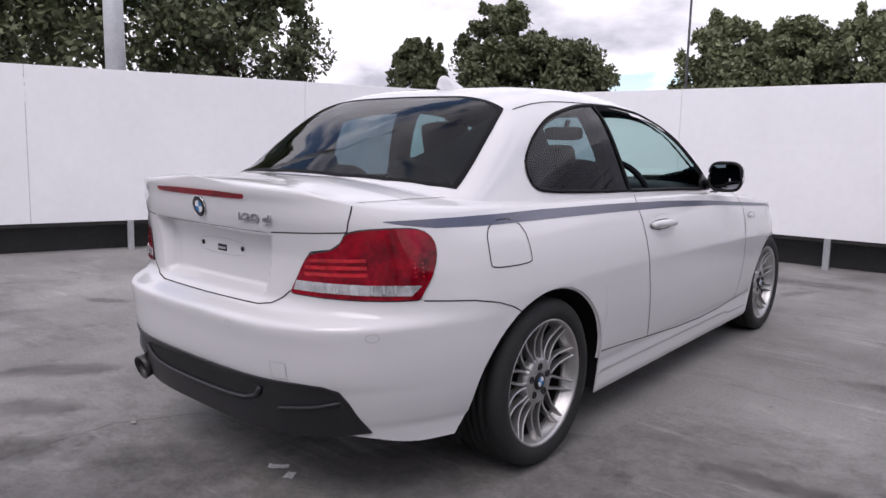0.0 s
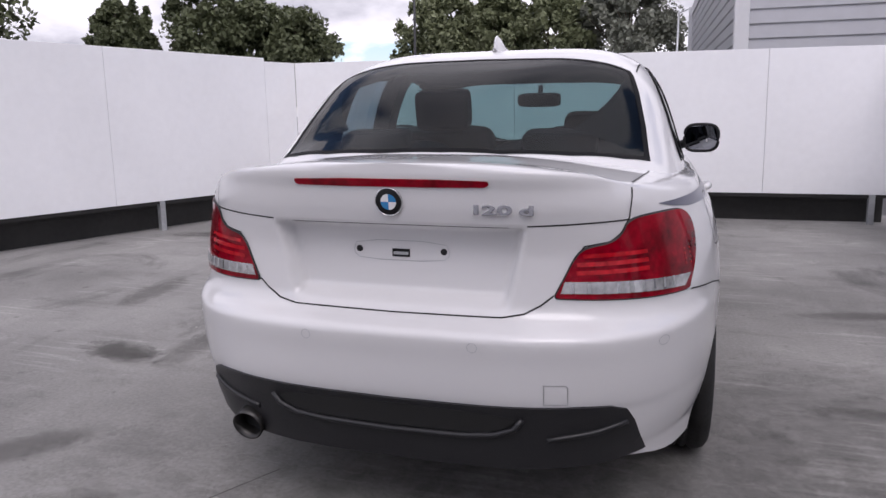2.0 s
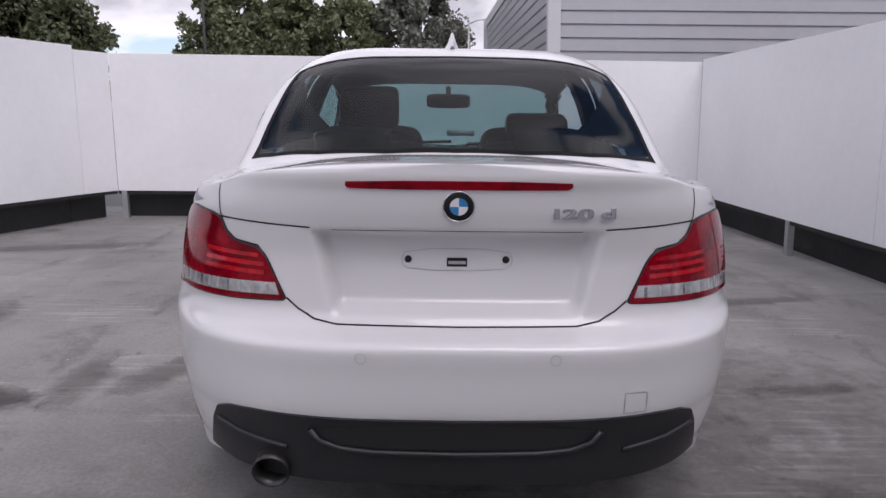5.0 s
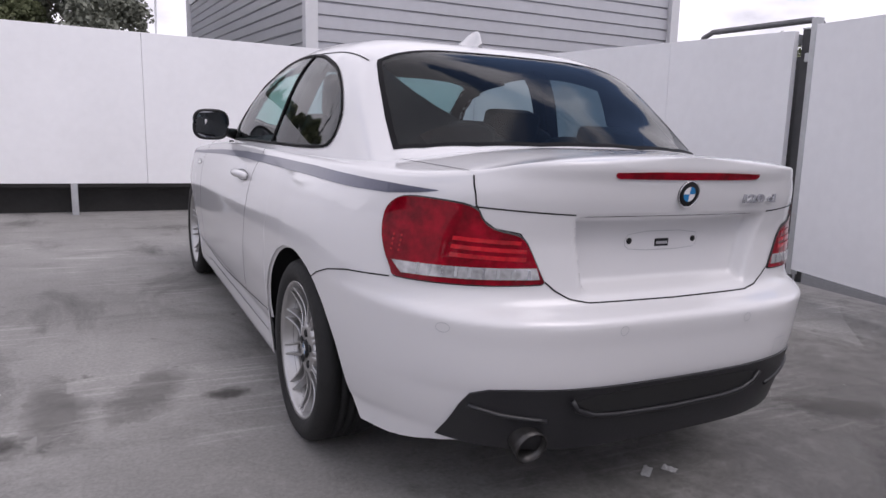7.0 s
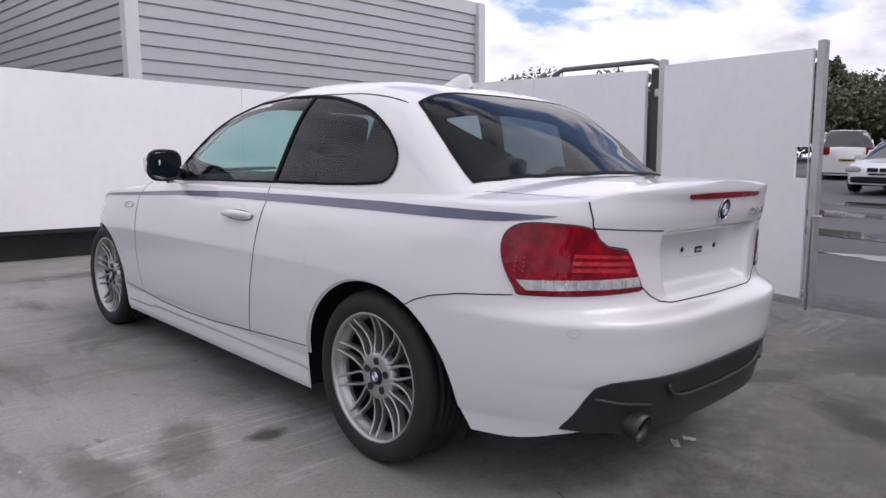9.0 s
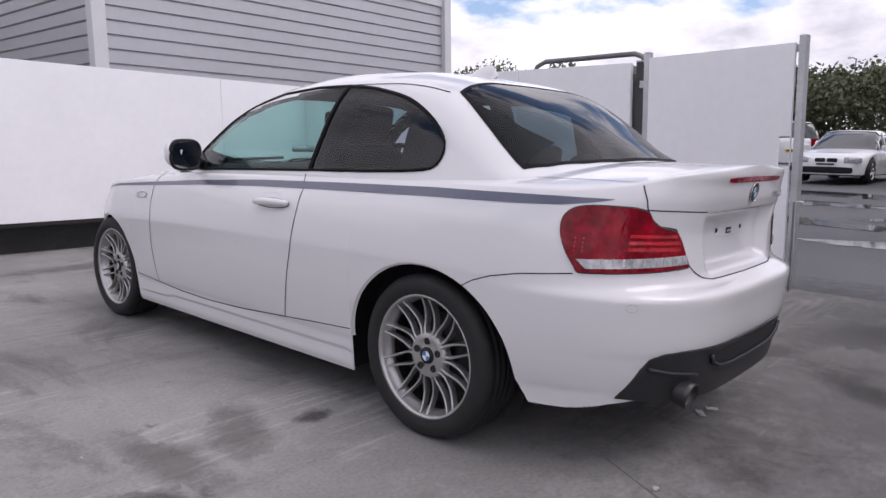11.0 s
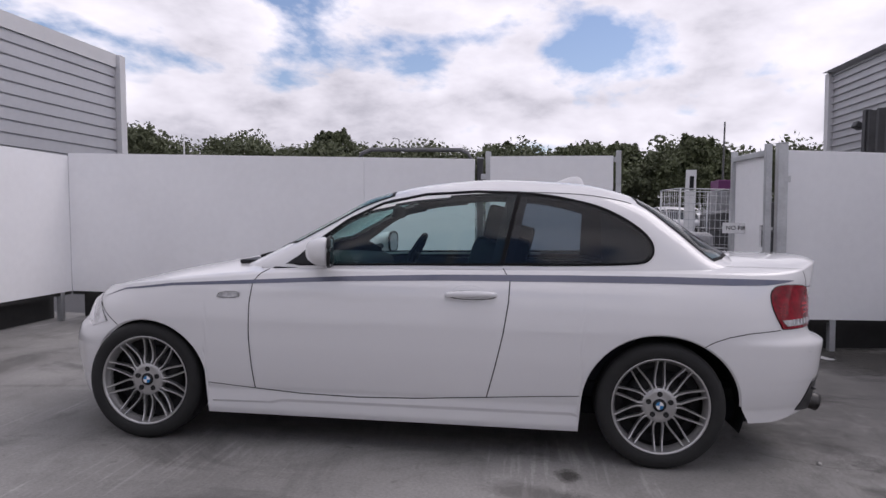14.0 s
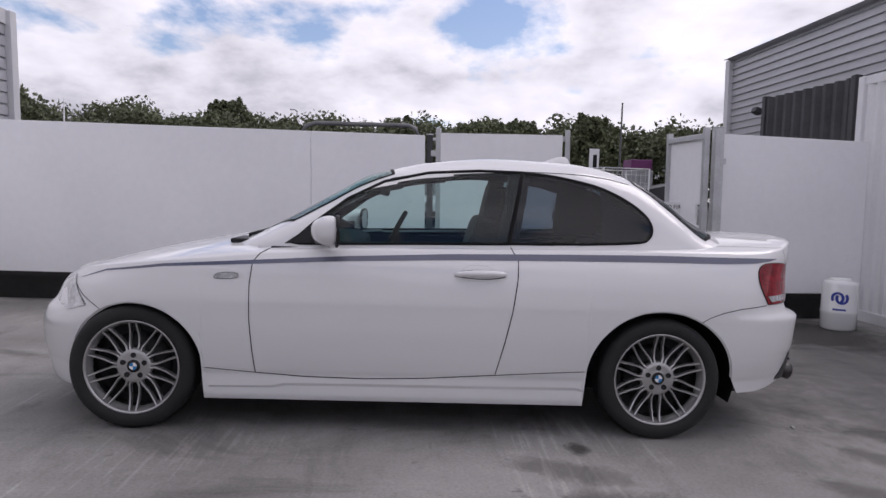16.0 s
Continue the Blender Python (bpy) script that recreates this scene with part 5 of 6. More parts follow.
def tree(seed, x, y, height, width, mat, label, leaf=0.22, base=None, upright=False):
    rng = np.random.default_rng(seed)
    z0 = ground_height(x) if base is None else base
    t = thing("tree", label, "tree", "trees behind the hoarding", at=pose(x, y, z0))
    trunk_top = height * 0.55
    trunk = tube([(0, 0, -0.1), (0.05, 0.03, height * 0.2), (-0.05, 0.06, height * 0.4), (0.02, 0, trunk_top)], [0.05 * height * 0.45, 0.04 * height * 0.42, 0.03 * height * 0.4, 0.02 * height * 0.3], 10)
    n = 150
    centres, radii = [], []
    for k in range(n):
        u = rng.random() ** 0.75
        zc = height * (0.26 + 0.66 * u)
        wide = width / 2 * (math.sqrt(max(0.02, 1 - ((u - 0.36) / 0.68) ** 2)) if not upright else 0.75)
        a, r = rng.random() * 2 * math.pi, math.sqrt(rng.random()) * wide * 0.85
        centres.append((r * math.cos(a), r * math.sin(a), zc))
        q = width * (0.045 + 0.065 * rng.random()) * (1.25 - 0.6 * u)
        if k % 6 == 3:
            # a shoot that stands out of the crown
            q *= 0.55
            centres[-1] = (centres[-1][0] * 1.12, centres[-1][1] * 1.12, zc + height * 0.07 * rng.random())
        radii.append((q, q, q * (2.0 if k % 6 == 3 else 1.15)))
        if k % 9 == 0:
            tube([(0, 0, height * (0.25 + 0.25 * u)), (centres[-1][0] * 0.5, centres[-1][1] * 0.5, zc * 0.85), centres[-1]], [0.05, 0.035, 0.012], 6, bm=trunk)
    part("trunk", trunk, BARK, t, "brown trunk with limbs")
    v, f = leaf_cloud(rng, centres, radii, 165, leaf * 0.62)
    crown = new("crown", leaf_mesh("crown", v, f, mat))
    crown.parent = t
    tagged(crown, "leafy crown")
    return t


def from_eye(eye, bearing, far):
    return eye[0] + far * math.cos(radians(bearing)), eye[1] + far * math.sin(radians(bearing))


EYE_A, EYE_B, EYE_C = (2.1, -2.1), (-0.1, -2.5), (-4.1, 0.2)
for seed, eye, bearing, far, hgt, wid, mat, lab, leaf in (
        (1, EYE_A, 164.0, 26, 9.6, 8.6, LEAF, "tall dark green broadleaf tree", 0.17),
        (2, EYE_A, 155.5, 25, 9.4, 8.0, LEAF, "tall dark green broadleaf tree", 0.17),
        (3, EYE_A, 146.8, 25, 8.2, 6.6, LEAF, "broad dark green tree with a ragged edge", 0.17),
        (4, EYE_A, 132.4, 43, 7.2, 4.0, LEAF, "small round green tree", 0.22),
        (5, EYE_A, 125.8, 43, 9.2, 6.6, LEAF, "green broadleaf tree with a high crown", 0.22),
        (6, EYE_A, 120.8, 43, 7.0, 6.6, LEAF, "low spreading green tree", 0.22),
        (7, EYE_B, 106.0, 43, 8.2, 6.0, LEAF_LIT, "green tree with spiky top shoots", 0.22),
        (8, EYE_B, 101.5, 44, 8.0, 6.4, LEAF_LIT, "green tree with spiky top shoots", 0.22),
        (9, EYE_B, 97.0, 44, 8.0, 6.0, LEAF_LIT, "dense green tree beside a paler one", 0.22),
        (10, EYE_B, 91.6, 44, 9.2, 7.0, LEAF_GREY, "grey-green willow with a loose crown", 0.22),
        (11, EYE_C, 16.0, 62, 7.2, 5.2, LEAF_FAR, "dark round tree standing above the far hedge", 0.2),
        (12, EYE_C, -7.0, 60, 6.3, 5.6, LEAF, "green tree in the far hedge", 0.2),
        (13, EYE_C, -12.6, 55, 6.3, 6.2, LEAF, "green tree in the far hedge", 0.2),
        (14, EYE_C, -4.0, 48, 5.0, 7.0, LEAF, "broad green tree beyond the car park", 0.2)):
    tree(seed, *from_eye(eye, bearing, far), hgt * 1.06, wid, mat, lab, leaf)
tree(21, *from_eye(EYE_C, 1.6, 80), 9.0, 1.2, LEAF_FAR, "slim dark upright cypress on the far ridge", 0.3, upright=True)


def far_woods():
    """The belt of trees and hedges all along the far edge of the car park, and behind the yard."""
    rng = np.random.default_rng(77)
    centres, radii = [], []
    for k in range(1750):
        b = rng.uniform(-75, 44)
        far = rng.uniform(56, 74)
        x, y = from_eye(EYE_C, b, far)
        el = 4.85 + 0.35 * math.sin(b * 0.9) + 0.35 * math.sin(b * 2.3 + 1) + (0.35 if b < 3 else 0.1)
        top = 1.15 + far * math.tan(radians(el))
        z = rng.uniform(ground_height(x) + 0.5 if k % 2 else top * 0.62, max(top, 1.5))
        q = rng.uniform(0.7, 1.7)
        centres.append((x, y, z)); radii.append((q, q, q * 0.8))
    v, f = leaf_cloud(rng, centres, radii, 150, 0.18)
    ob = new("far_woods", leaf_mesh("far_woods", v, f, LEAF_FAR))
    tagged(ob, "dark green belt of hedges and trees beyond the car park", "woods", kind="stuff")
    centres, radii = [], []
    for k in range(260):
        b, far = rng.uniform(44, 285), rng.uniform(62, 84)
        x, y = from_eye((0, 0), b, far)
        q = rng.uniform(0.9, 1.9)
        centres.append((x, y, rng.uniform(0.4, 3.6))); radii.append((q, q, q * 0.8))
    v, f = leaf_cloud(rng, centres, radii, 40, 0.5)
    ob = new("far_hedge", leaf_mesh("far_hedge", v, f, LEAF_FAR))
    tagged(ob, "low dark green hedge round the site", "hedge", kind="stuff")


far_woods()


def hill_houses():
    """Pale roofs that show between the far trees."""
    for k, (b, far, z, w) in enumerate(((3.2, 120, 9.6, 9), (0.6, 125, 9.9, 11), (-2.0, 118, 9.4, 8), (-15.5, 110, 8.4, 8), (-18.5, 112, 8.2, 9))):
        x, y = from_eye(EYE_C, b, far)
        h = thing("house", "distant pale house with a grey pitched roof among trees", "house", "houses on the hill", at=pose(x, y, 0, 0, 0, b))
        part("wall", box((-3, -w / 2, 0.2), (3, w / 2, z)), CLAD_TRIM, h, smooth=False)
        bm = bmesh.new()
        v = [bm.verts.new(p) for p in ((-3.3, -w / 2 - 0.3, z), (-3.3, w / 2 + 0.3, z), (0, w / 2 + 0.3, z + 1.5), (0, -w / 2 - 0.3, z + 1.5), (3.3, w / 2 + 0.3, z), (3.3, -w / 2 - 0.3, z))]
        bm.faces.new(v[:4]); bm.faces.new((v[3], v[2], v[4], v[5])); bm.faces.new((v[0], v[3], v[5])); bm.faces.new((v[1], v[4], v[2]))
        part("roof", bm, ROOF_TILE, h, smooth=False)
        for s in (-0.25, 0.25):
            part("window", box((-3.05, s * w - 0.6, z - 2.0), (-3.0, s * w + 0.6, z - 0.8)), TRIM, h, smooth=False)


ROOF_TILE = material("weathered_roof_tiles", (0.20, 0.18, 0.17), 0.8, vary=0.25, scale=1, fine=10)
hill_houses()


# ---- poles and lamps ----
def pole(x, y, top, radius, label, name="lamp_post", heads=(), mat=None):
    z0 = ground_height(x)
    p = thing(name, label, "lamp post" if heads else "pole", "poles", at=pose(x, y, z0))
    part("shaft", tube([(0, 0, -0.1), (0, 0, top * 0.3), (0, 0, top)], [radius, radius, radius * 0.75], 14), mat or GALV, p)
    part("base_plate", box((-radius * 1.5, -radius * 1.5, -0.02), (radius * 1.5, radius * 1.5, 0.03), 0.005), mat or GALV, p, smooth=False)
    for dx, dy, rise in heads:
        part("arm", tube([(0, 0, top - 0.1), (dx * 0.4, dy * 0.4, top + rise * 0.6), (dx, dy, top + rise)], radius * 0.55, 8), mat or GALV, p)
        part("lantern", soft_box((0.30, 0.30, 0.14), pose(dx, dy, top + rise)), CLAD_TRIM, p, "pale lantern head")
    return p


pole(-6.55, 1.95, 7.5, 0.115, "thick pale grey steel lamp column behind the hoarding", heads=((1.0, 0.3, 0.2),))
pole(*from_eye(EYE_B, 107.8, 32), 11.0, 0.055, "thin dark flagpole beyond the trees", "flagpole", mat=DARK_STEEL)
pole(*from_eye(EYE_B, 87.7, 32), 5.3, 0.05, "slim street lamp with a short bent arm", heads=((1.0, 0.0, 0.12),))
pole(*from_eye(EYE_C, -0.2, 36), 3.35, 0.055, "twin-headed car park lamp", heads=((0, 0.4, 0.1), (0, -0.4, 0.1)), mat=CLAD_TRIM)
pole(*from_eye(EYE_C, -14.4, 34), 5.3, 0.05, "dark pole behind the car park", "pole", mat=DARK_STEEL)
pole(*from_eye((-2.7, -1.8), 12.4, 69.8), 7.65, 0.06, "dark lamp post at the edge of the trees", heads=((0, 0.5, 0.1),), mat=DARK_STEEL)
pole(*from_eye(EYE_C, 27.3, 50), 5.6, 0.05, "thin pale pole above the hedge", "pole", mat=CLAD_TRIM)


# ---- cars beyond the gate ----
def far_car(x, y, heading, colour, height, length, label, boxy=0.0):
    """A parked car seen from a distance; its nose points along heading (degrees from +x)."""
    z0 = ground_height(x)
    car = thing("parked_car", label, "car", "cars parked beyond the gate", at=pose(x, y, z0, 0, 0, heading - 90))
    L, W = length, 0.89
    belt = 0.62 * height
    nose = 0.50 * height
    back = belt + 0.05 if not boxy else belt + 0.02
    top = spline([(-L / 2, back - 0.06), (-L / 2 + 0.15, back), (-L * 0.25, belt + 0.02), (L * 0.2, belt), (L * 0.36, belt - 0.10), (L / 2 - 0.2, nose), (L / 2, nose - 0.16)])
    half = spline([(-L / 2, 0.70 * W), (-L / 2 + 0.12, 0.88 * W), (-L * 0.33, 0.985 * W), (0, W), (L * 0.33, 0.98 * W), (L / 2 - 0.18, 0.84 * W), (L / 2, 0.62 * W)])
    bm = bmesh.new()
    rows = []
    for yy in np.linspace(-L / 2, L / 2, 44):
        zb = 0.22
        for cy in (-L * 0.30, L * 0.31):
            d = abs(yy - cy)
            if d < 0.36:
                zb = max(zb, 0.31 + math.sqrt(0.36 ** 2 - d * d))
        zt, w = top(yy), half(yy)
        prof = [(w * 0.95, zb), (w, zb + (zt - zb) * 0.45), (w * 0.98, zb + (zt - zb) * 0.8), (w * 0.90, zt), (w * 0.5, zt + 0.03), (0, zt + 0.035)]
        rows.append([bm.verts.new((q * px, yy, pz)) for q, px, pz in [(-1, a, b) for a, b in prof] + [(1, a, b) for a, b in prof[-2::-1]]])
    for a, b in zip(rows, rows[1:]):
        for j in range(len(a) - 1):
            bm.faces.new((a[j], b[j], b[j + 1], a[j + 1]))
    for r in (rows[0], rows[-1]):
        bm.faces.new(r)
    bmesh.ops.recalc_face_normals(bm, faces=bm.faces[:])
    part("body", bm, colour, car)
    y_b, y_f = (-L * 0.47 if boxy else -L * 0.36), L * 0.23
    cab = spline([(y_b, belt - 0.02), (y_b + (0.22 if boxy else 0.55), height - 0.05), (-L * 0.08, height), (L * 0.03, height - 0.02), (y_f, belt - 0.05)])
    for name, mat, grow, lo in (("cabin_glass", TINT, 0.0, 0.0), ("roof", colour, 0.012, 0.80)):
        bm = bmesh.new()
        rows = []
        for yy in np.linspace(y_b, y_f, 34):
            zt = cab(yy)
            h = max(zt - belt + 0.03, 0.01)
            prof = [(0.90 * W - 0.30 * h * s, belt - 0.03 + h * s) for s in (0.0, 0.5, 0.8)] + [((0.90 * W - 0.30 * h) * 0.88, zt - 0.01), ((0.90 * W - 0.3 * h) * 0.5, zt + 0.012), (0, zt + 0.018)]
            if name == "roof":
                prof = prof[2:]
                if not (y_b + (0.12 if boxy else 0.5) < yy < L * 0.06):
                    continue
            rows.append([bm.verts.new((q * (px + grow), yy, pz + grow)) for q, px, pz in [(-1, a, b) for a, b in prof] + [(1, a, b) for a, b in prof[-2::-1]]])
        for a, b in zip(rows, rows[1:]):
            for j in range(len(a) - 1):
                bm.faces.new((a[j], b[j], b[j + 1], a[j + 1]))
        bmesh.ops.recalc_face_normals(bm, faces=bm.faces[:])
        part(name, bm, mat, car)
    for sg in (1, -1):
        for yy in (y_b + (0.1 if boxy else 0.25), -0.05, L * 0.14):
            t = cab(yy)
            h = t - belt
            part("pillar", tube([(sg * 0.905 * W, yy - 0.03, belt - 0.02), (sg * (0.905 * W - 0.29 * h), yy, t - 0.02)], 0.03, 6), colour, car)
        for cy in (-L * 0.30, L * 0.31):
            wheel_ob = new("wheel")
            wheel_ob.parent = car
            wheel_ob.matrix_basis = pose(sg * (W - 0.12), cy, 0.315, 0, 0, 0 if sg > 0 else 180)
            part("tyre", lathe([(0.215, -0.1), (0.31, -0.1), (0.315, 0.0), (0.31, 0.10), (0.215, 0.105)], 28), RUBBER, wheel_ob)
            bm = lathe([(0.0, 0.075), (0.06, 0.085), (0.07, 0.07)], 16)
            for k in range(5):
                a = 2 * math.pi * k / 5
                box((0.06, -0.028, 0.05), (0.095, 0.028, 0.21), 0.0, Matrix.Rotation(a, 4, "X"), bm)
            lathe([(0.20, 0.03), (0.205, 0.10), (0.222, 0.105)], 28, bm)
            part("rim", bm, ALLOY, wheel_ob)
            part("wheel_well", lathe([(0.0, 0.0), (0.34, 0.0)], 20), TRIM, wheel_ob)
        part("wing_mirror", soft_box((0.2, 0.12, 0.14), pose(sg * (W + 0.08), L * 0.16, belt + 0.06)), colour, car)
        part("headlight", soft_box((0.40, 0.16, 0.15), pose(sg * W * 0.66, L / 2 - 0.10, nose - 0.10, 0, 0, sg * -22)), CLEAR_LENS, car)
        part("kidney_grille", soft_box((0.24, 0.06, 0.14), pose(sg * 0.14, L / 2 + 0.0, nose - 0.13)), TRIM, car)
        part("taillight", soft_box((0.34 if not boxy else 0.24, 0.12, 0.17 if not boxy else 0.28), pose(sg * W * 0.74, -L / 2 + 0.05, belt - 0.10, 0, 0, sg * 18)), RED_LENS, car)
    part("lower_grille", soft_box((1.25, 0.06, 0.16), pose(0, L / 2 - 0.01, 0.33)), TRIM, car)
    part("front_plate", box((-0.26, L / 2 + 0.005, 0.42), (0.26, L / 2 + 0.03, 0.53), 0.004), BADGE_WHITE, car, smooth=False)
    part("plate_bar", box((-0.21, L / 2 + 0.031, 0.452), (0.21, L / 2 + 0.034, 0.50)), TRIM, car, smooth=False)
    part("rear_plate", box((-0.26, -L / 2 - 0.02, 0.60), (0.26, -L / 2 + 0.01, 0.71), 0.004), YELLOW, car, smooth=False)
    part("plate_bar", box((-0.21, -L / 2 - 0.024, 0.632), (0.21, -L / 2 - 0.021, 0.68)), TRIM, car, smooth=False)
    part("underside", box((-0.7, -L / 2 + 0.3, 0.18), (0.7, L / 2 - 0.3, 0.3)), TRIM, car, smooth=False)
    return car


TINT = material("dark_car_glass", (0.02, 0.025, 0.028), 0.08, coat=1.0)
YELLOW = material("yellow_plate", (0.62, 0.45, 0.08), 0.5)
SILVER = material("silver_car_paint", (0.45, 0.46, 0.47), 0.28, 0.5, coat=1.0)
BRONZE = material("bronze_grey_car_paint", (0.17, 0.155, 0.145), 0.3, 0.5, coat=1.0)
BLACK_PAINT = material("black_car_paint", (0.012, 0.013, 0.016), 0.25, coat=1.0)
far_car(19.6, 3.0, 178, PAINT, 1.38, 4.6, "white coupe parked facing the yard gate")
far_car(19.0, 0.55, 184, SILVER, 1.40, 4.4, "silver saloon parked facing the yard")
far_car(22.2, -1.55, 4, BRONZE, 1.45, 4.4, "bronze-grey estate parked with its tail to the yard", boxy=1.0)
far_car(26.5, 0.45, 150, BLACK_PAINT, 1.62, 4.5, "black off-roader parked among other cars", boxy=1.0)
far_car(29.5, -3.3, 182, SILVER, 1.72, 4.6, "silver off-roader parked at the back", boxy=1.0)
far_car(25.6, -4.9, 98, PAINT, 1.40, 4.5, "white saloon parked side-on")
far_car(27.0, 6.8, 20, PAINT, 1.72, 4.6, "white off-roader parked with its tail to the yard", boxy=1.0)
far_car(30.0, 3.4, 175, BLACK_PAINT, 1.45, 4.4, "dark hatchback parked at the back")


# ---- things by the gate ----
def roll_cage(x, y, turn):
    """A wire mesh trolley on castors."""
    z0 = ground_height(x)
    c = thing("roll_cage", "galvanised wire roll cage trolley on castors", "trolley", at=pose(x, y, z0, 0, 0, turn))
    w, d, h = 0.45, 0.40, 1.68
    for sx_ in (-w, w):
        for sy_ in (-d, d):
            part("upright", tube([(sx_, sy_, 0.16), (sx_, sy_, h)], 0.014, 8), GALV, c)
            cas = part("castor", lathe([(0.0, -0.018), (0.055, -0.018), (0.06, 0.0), (0.055, 0.018), (0.0, 0.018)], 16, m=Matrix.Translation((sx_, sy_, 0.06))), TRIM, c, "black castor wheel")
            part("fork", box((sx_ - 0.025, sy_ - 0.02, 0.07), (sx_ + 0.025, sy_ + 0.02, 0.158), 0.004), GALV, cas, smooth=False)
    for z in (0.17, 0.75, h):
        part("frame", tube([(-w, -d, z), (w, -d, z), (w, d, z), (-w, d, z)], 0.012, 6, closed=True), GALV, c)
    for face in (((-w, -d), (-w, d)), ((w, -d), (w, d)), ((-w, d), (w, d))):
        bm = bmesh.new()
        (ax, ay), (bx, by) = face
        for s in np.linspace(0.08, 0.92, 9):
            tube([(ax + (bx - ax) * s, ay + (by - ay) * s, 0.18), (ax + (bx - ax) * s, ay + (by - ay) * s, h)], 0.004, 4, bm)
        for z in np.linspace(0.3, h - 0.1, 11):
            tube([(ax, ay, z), (bx, by, z)], 0.004, 4, bm)
        part("mesh_side", bm, GALV, c)
    part("deck", box((-w, -d, 0.16), (w, d, 0.185), 0.004), GALV, c, smooth=False)
    part("load", soft_box((0.6, 0.5, 0.8), pose(0, 0, 0.60), 0.7), WRAP, c, "grey plastic-wrapped load")
    return c


WRAP = material("grey_wrap", (0.33, 0.33, 0.34), 0.4, vary=0.4, scale=9, fine=50, bump=0.4)
PURPLE = material("purple_plastic", (0.16, 0.03, 0.13), 0.5, vary=0.15, scale=4, fine=40)
roll_cage(7.6, -2.1, 8)


def skip_lid():
    g = thing("wheeled_bin", "dark wheeled waste bin with a sloping lid", "bin", at=pose(8.6, -3.08, ground_height(8.6)))
    bm = box((-0.45, -0.5, 0.12), (0.45, 0.5, 1.0), 0.03)
    part("body", bm, DARK_STEEL, g, smooth=False)
    lid = bmesh.new()
    v = [lid.verts.new(p) for p in ((-0.5, 0.52, 1.28), (0.5, 0.52, 1.28), (0.5, -0.55, 1.52), (-0.5, -0.55, 1.52), (-0.5, 0.52, 1.01), (0.5, 0.52, 1.01), (0.5, -0.55, 1.01), (-0.5, -0.55, 1.01))]
    for q in ((0, 1, 2, 3), (4, 5, 1, 0), (5, 6, 2, 1), (6, 7, 3, 2), (7, 4, 0, 3), (7, 6, 5, 4)):
        lid.faces.new([v[k] for k in q])
    part("lid", lid, DARK_STEEL, g, smooth=False)
    for sx_ in (-0.4, 0.4):
        part("bin_wheel", lathe([(0.0, -0.03), (0.09, -0.03), (0.1, 0.0), (0.09, 0.03), (0.0, 0.03)], 16, m=Matrix.Translation((sx_, 0.4, 0.1))), RUBBER, g)
    return g


skip_lid()
crate = thing("plastic_crate", "purple plastic crate on a stack", "crate", at=pose(10.4, -3.35, ground_height(10.4)))
part("shell", box((-0.3, -0.22, 1.74), (0.3, 0.22, 1.95), 0.02), PURPLE, crate, smooth=False)
part("stack", box((-0.32, -0.24, 0.0), (0.32, 0.24, 1.73), 0.02), WRAP, crate, "grey wrapped stack under it", smooth=False)


def totem():
    x, y = from_eye(EYE_C, -11.9, 26)
    t = thing("totem_sign", "tall white totem sign with a dark mark", "sign", at=pose(x, y, ground_height(x), 0, 0, -14))
    part("board", box((-0.08, -0.18, 0.0), (0.08, 0.18, 2.72), 0.02), BADGE_WHITE, t, smooth=False)
    part("mark", box((-0.086, -0.10, 2.0), (-0.081, 0.04, 2.5), 0.0, Matrix.Rotation(0.0, 4, "X")), TRIM, t, "dark bar of a logo", smooth=False)
    return t


totem()


def fire_sign():
    s = thing("warning_sign", "small white sign reading no fires on a steel arm", "sign", at=pose(3.18, -1.52, 1.17, 0, 0, -90))
    part("board", box((-0.16, 0.0, -0.05), (0.16, 0.012, 0.06), 0.004), BADGE_WHITE, s, smooth=False)
    text_mesh("NO FIRES", 0.062, pose(0, -0.002, 0.005, 90, 0, 0), TRIM, s, "lettering", 0.0005, 0.0)
    part("arm", box((-0.16, 0.013, -0.01), (0.34, 0.04, 0.025), 0.004), GALV, s, smooth=False)
    return s


fire_sign()


def security_light(x, y, z):
    g = thing("floodlight", "small dark floodlight on the hall wall", "lamp", at=pose(x, y, z))
    part("arm", tube([(0, -0.25, 0), (0, 0.0, 0.02)], 0.02), DARK_STEEL, g)
    part("head", soft_box((0.22, 0.16, 0.12), pose(0, 0.06, 0.0, 25, 0, 0)), DARK_STEEL, g)


security_light(9.75, -5.58, 3.12)


# ---- small things on the slab ----
def pebble(x, y, size, mat, label, name="stone"):
    rng = np.random.default_rng(int(abs(x * 1000) + abs(y * 77)))
    bm = bmesh.new()
    bmesh.ops.create_icosphere(bm, subdivisions=2, radius=size)
    for v in bm.verts:
        v.co = v.co * (0.75 + 0.5 * noise.noise(v.co * 40 / (size * 60) + Vector((x, y, 0)) * 9))
        v.co.z = v.co.z * 0.55 + size * 0.36
    ob = new(name, mesh_of(name, bm, mat, False))
    ob.matrix_world = pose(x, y, 0.0, 0, 0, float(rng.uniform(0, 360)))
    return tagged(ob, label, "stone")


for x, y, s in ((-0.61, -0.85, 0.016), (-0.62, -0.85, 0.012), (0.9, -1.3, 0.008), (1.6, -0.4, 0.008), (-2.4, -0.6, 0.009), (-0.7, -0.9, 0.007), (-1.8, 0.7, 0.008), (1.9, 1.2, 0.01), (-2.6, 2.2, 0.009), (0.4, -1.5, 0.007)):
    pebble(x, y, s, STONE, "small pale chip of broken concrete on the slab")


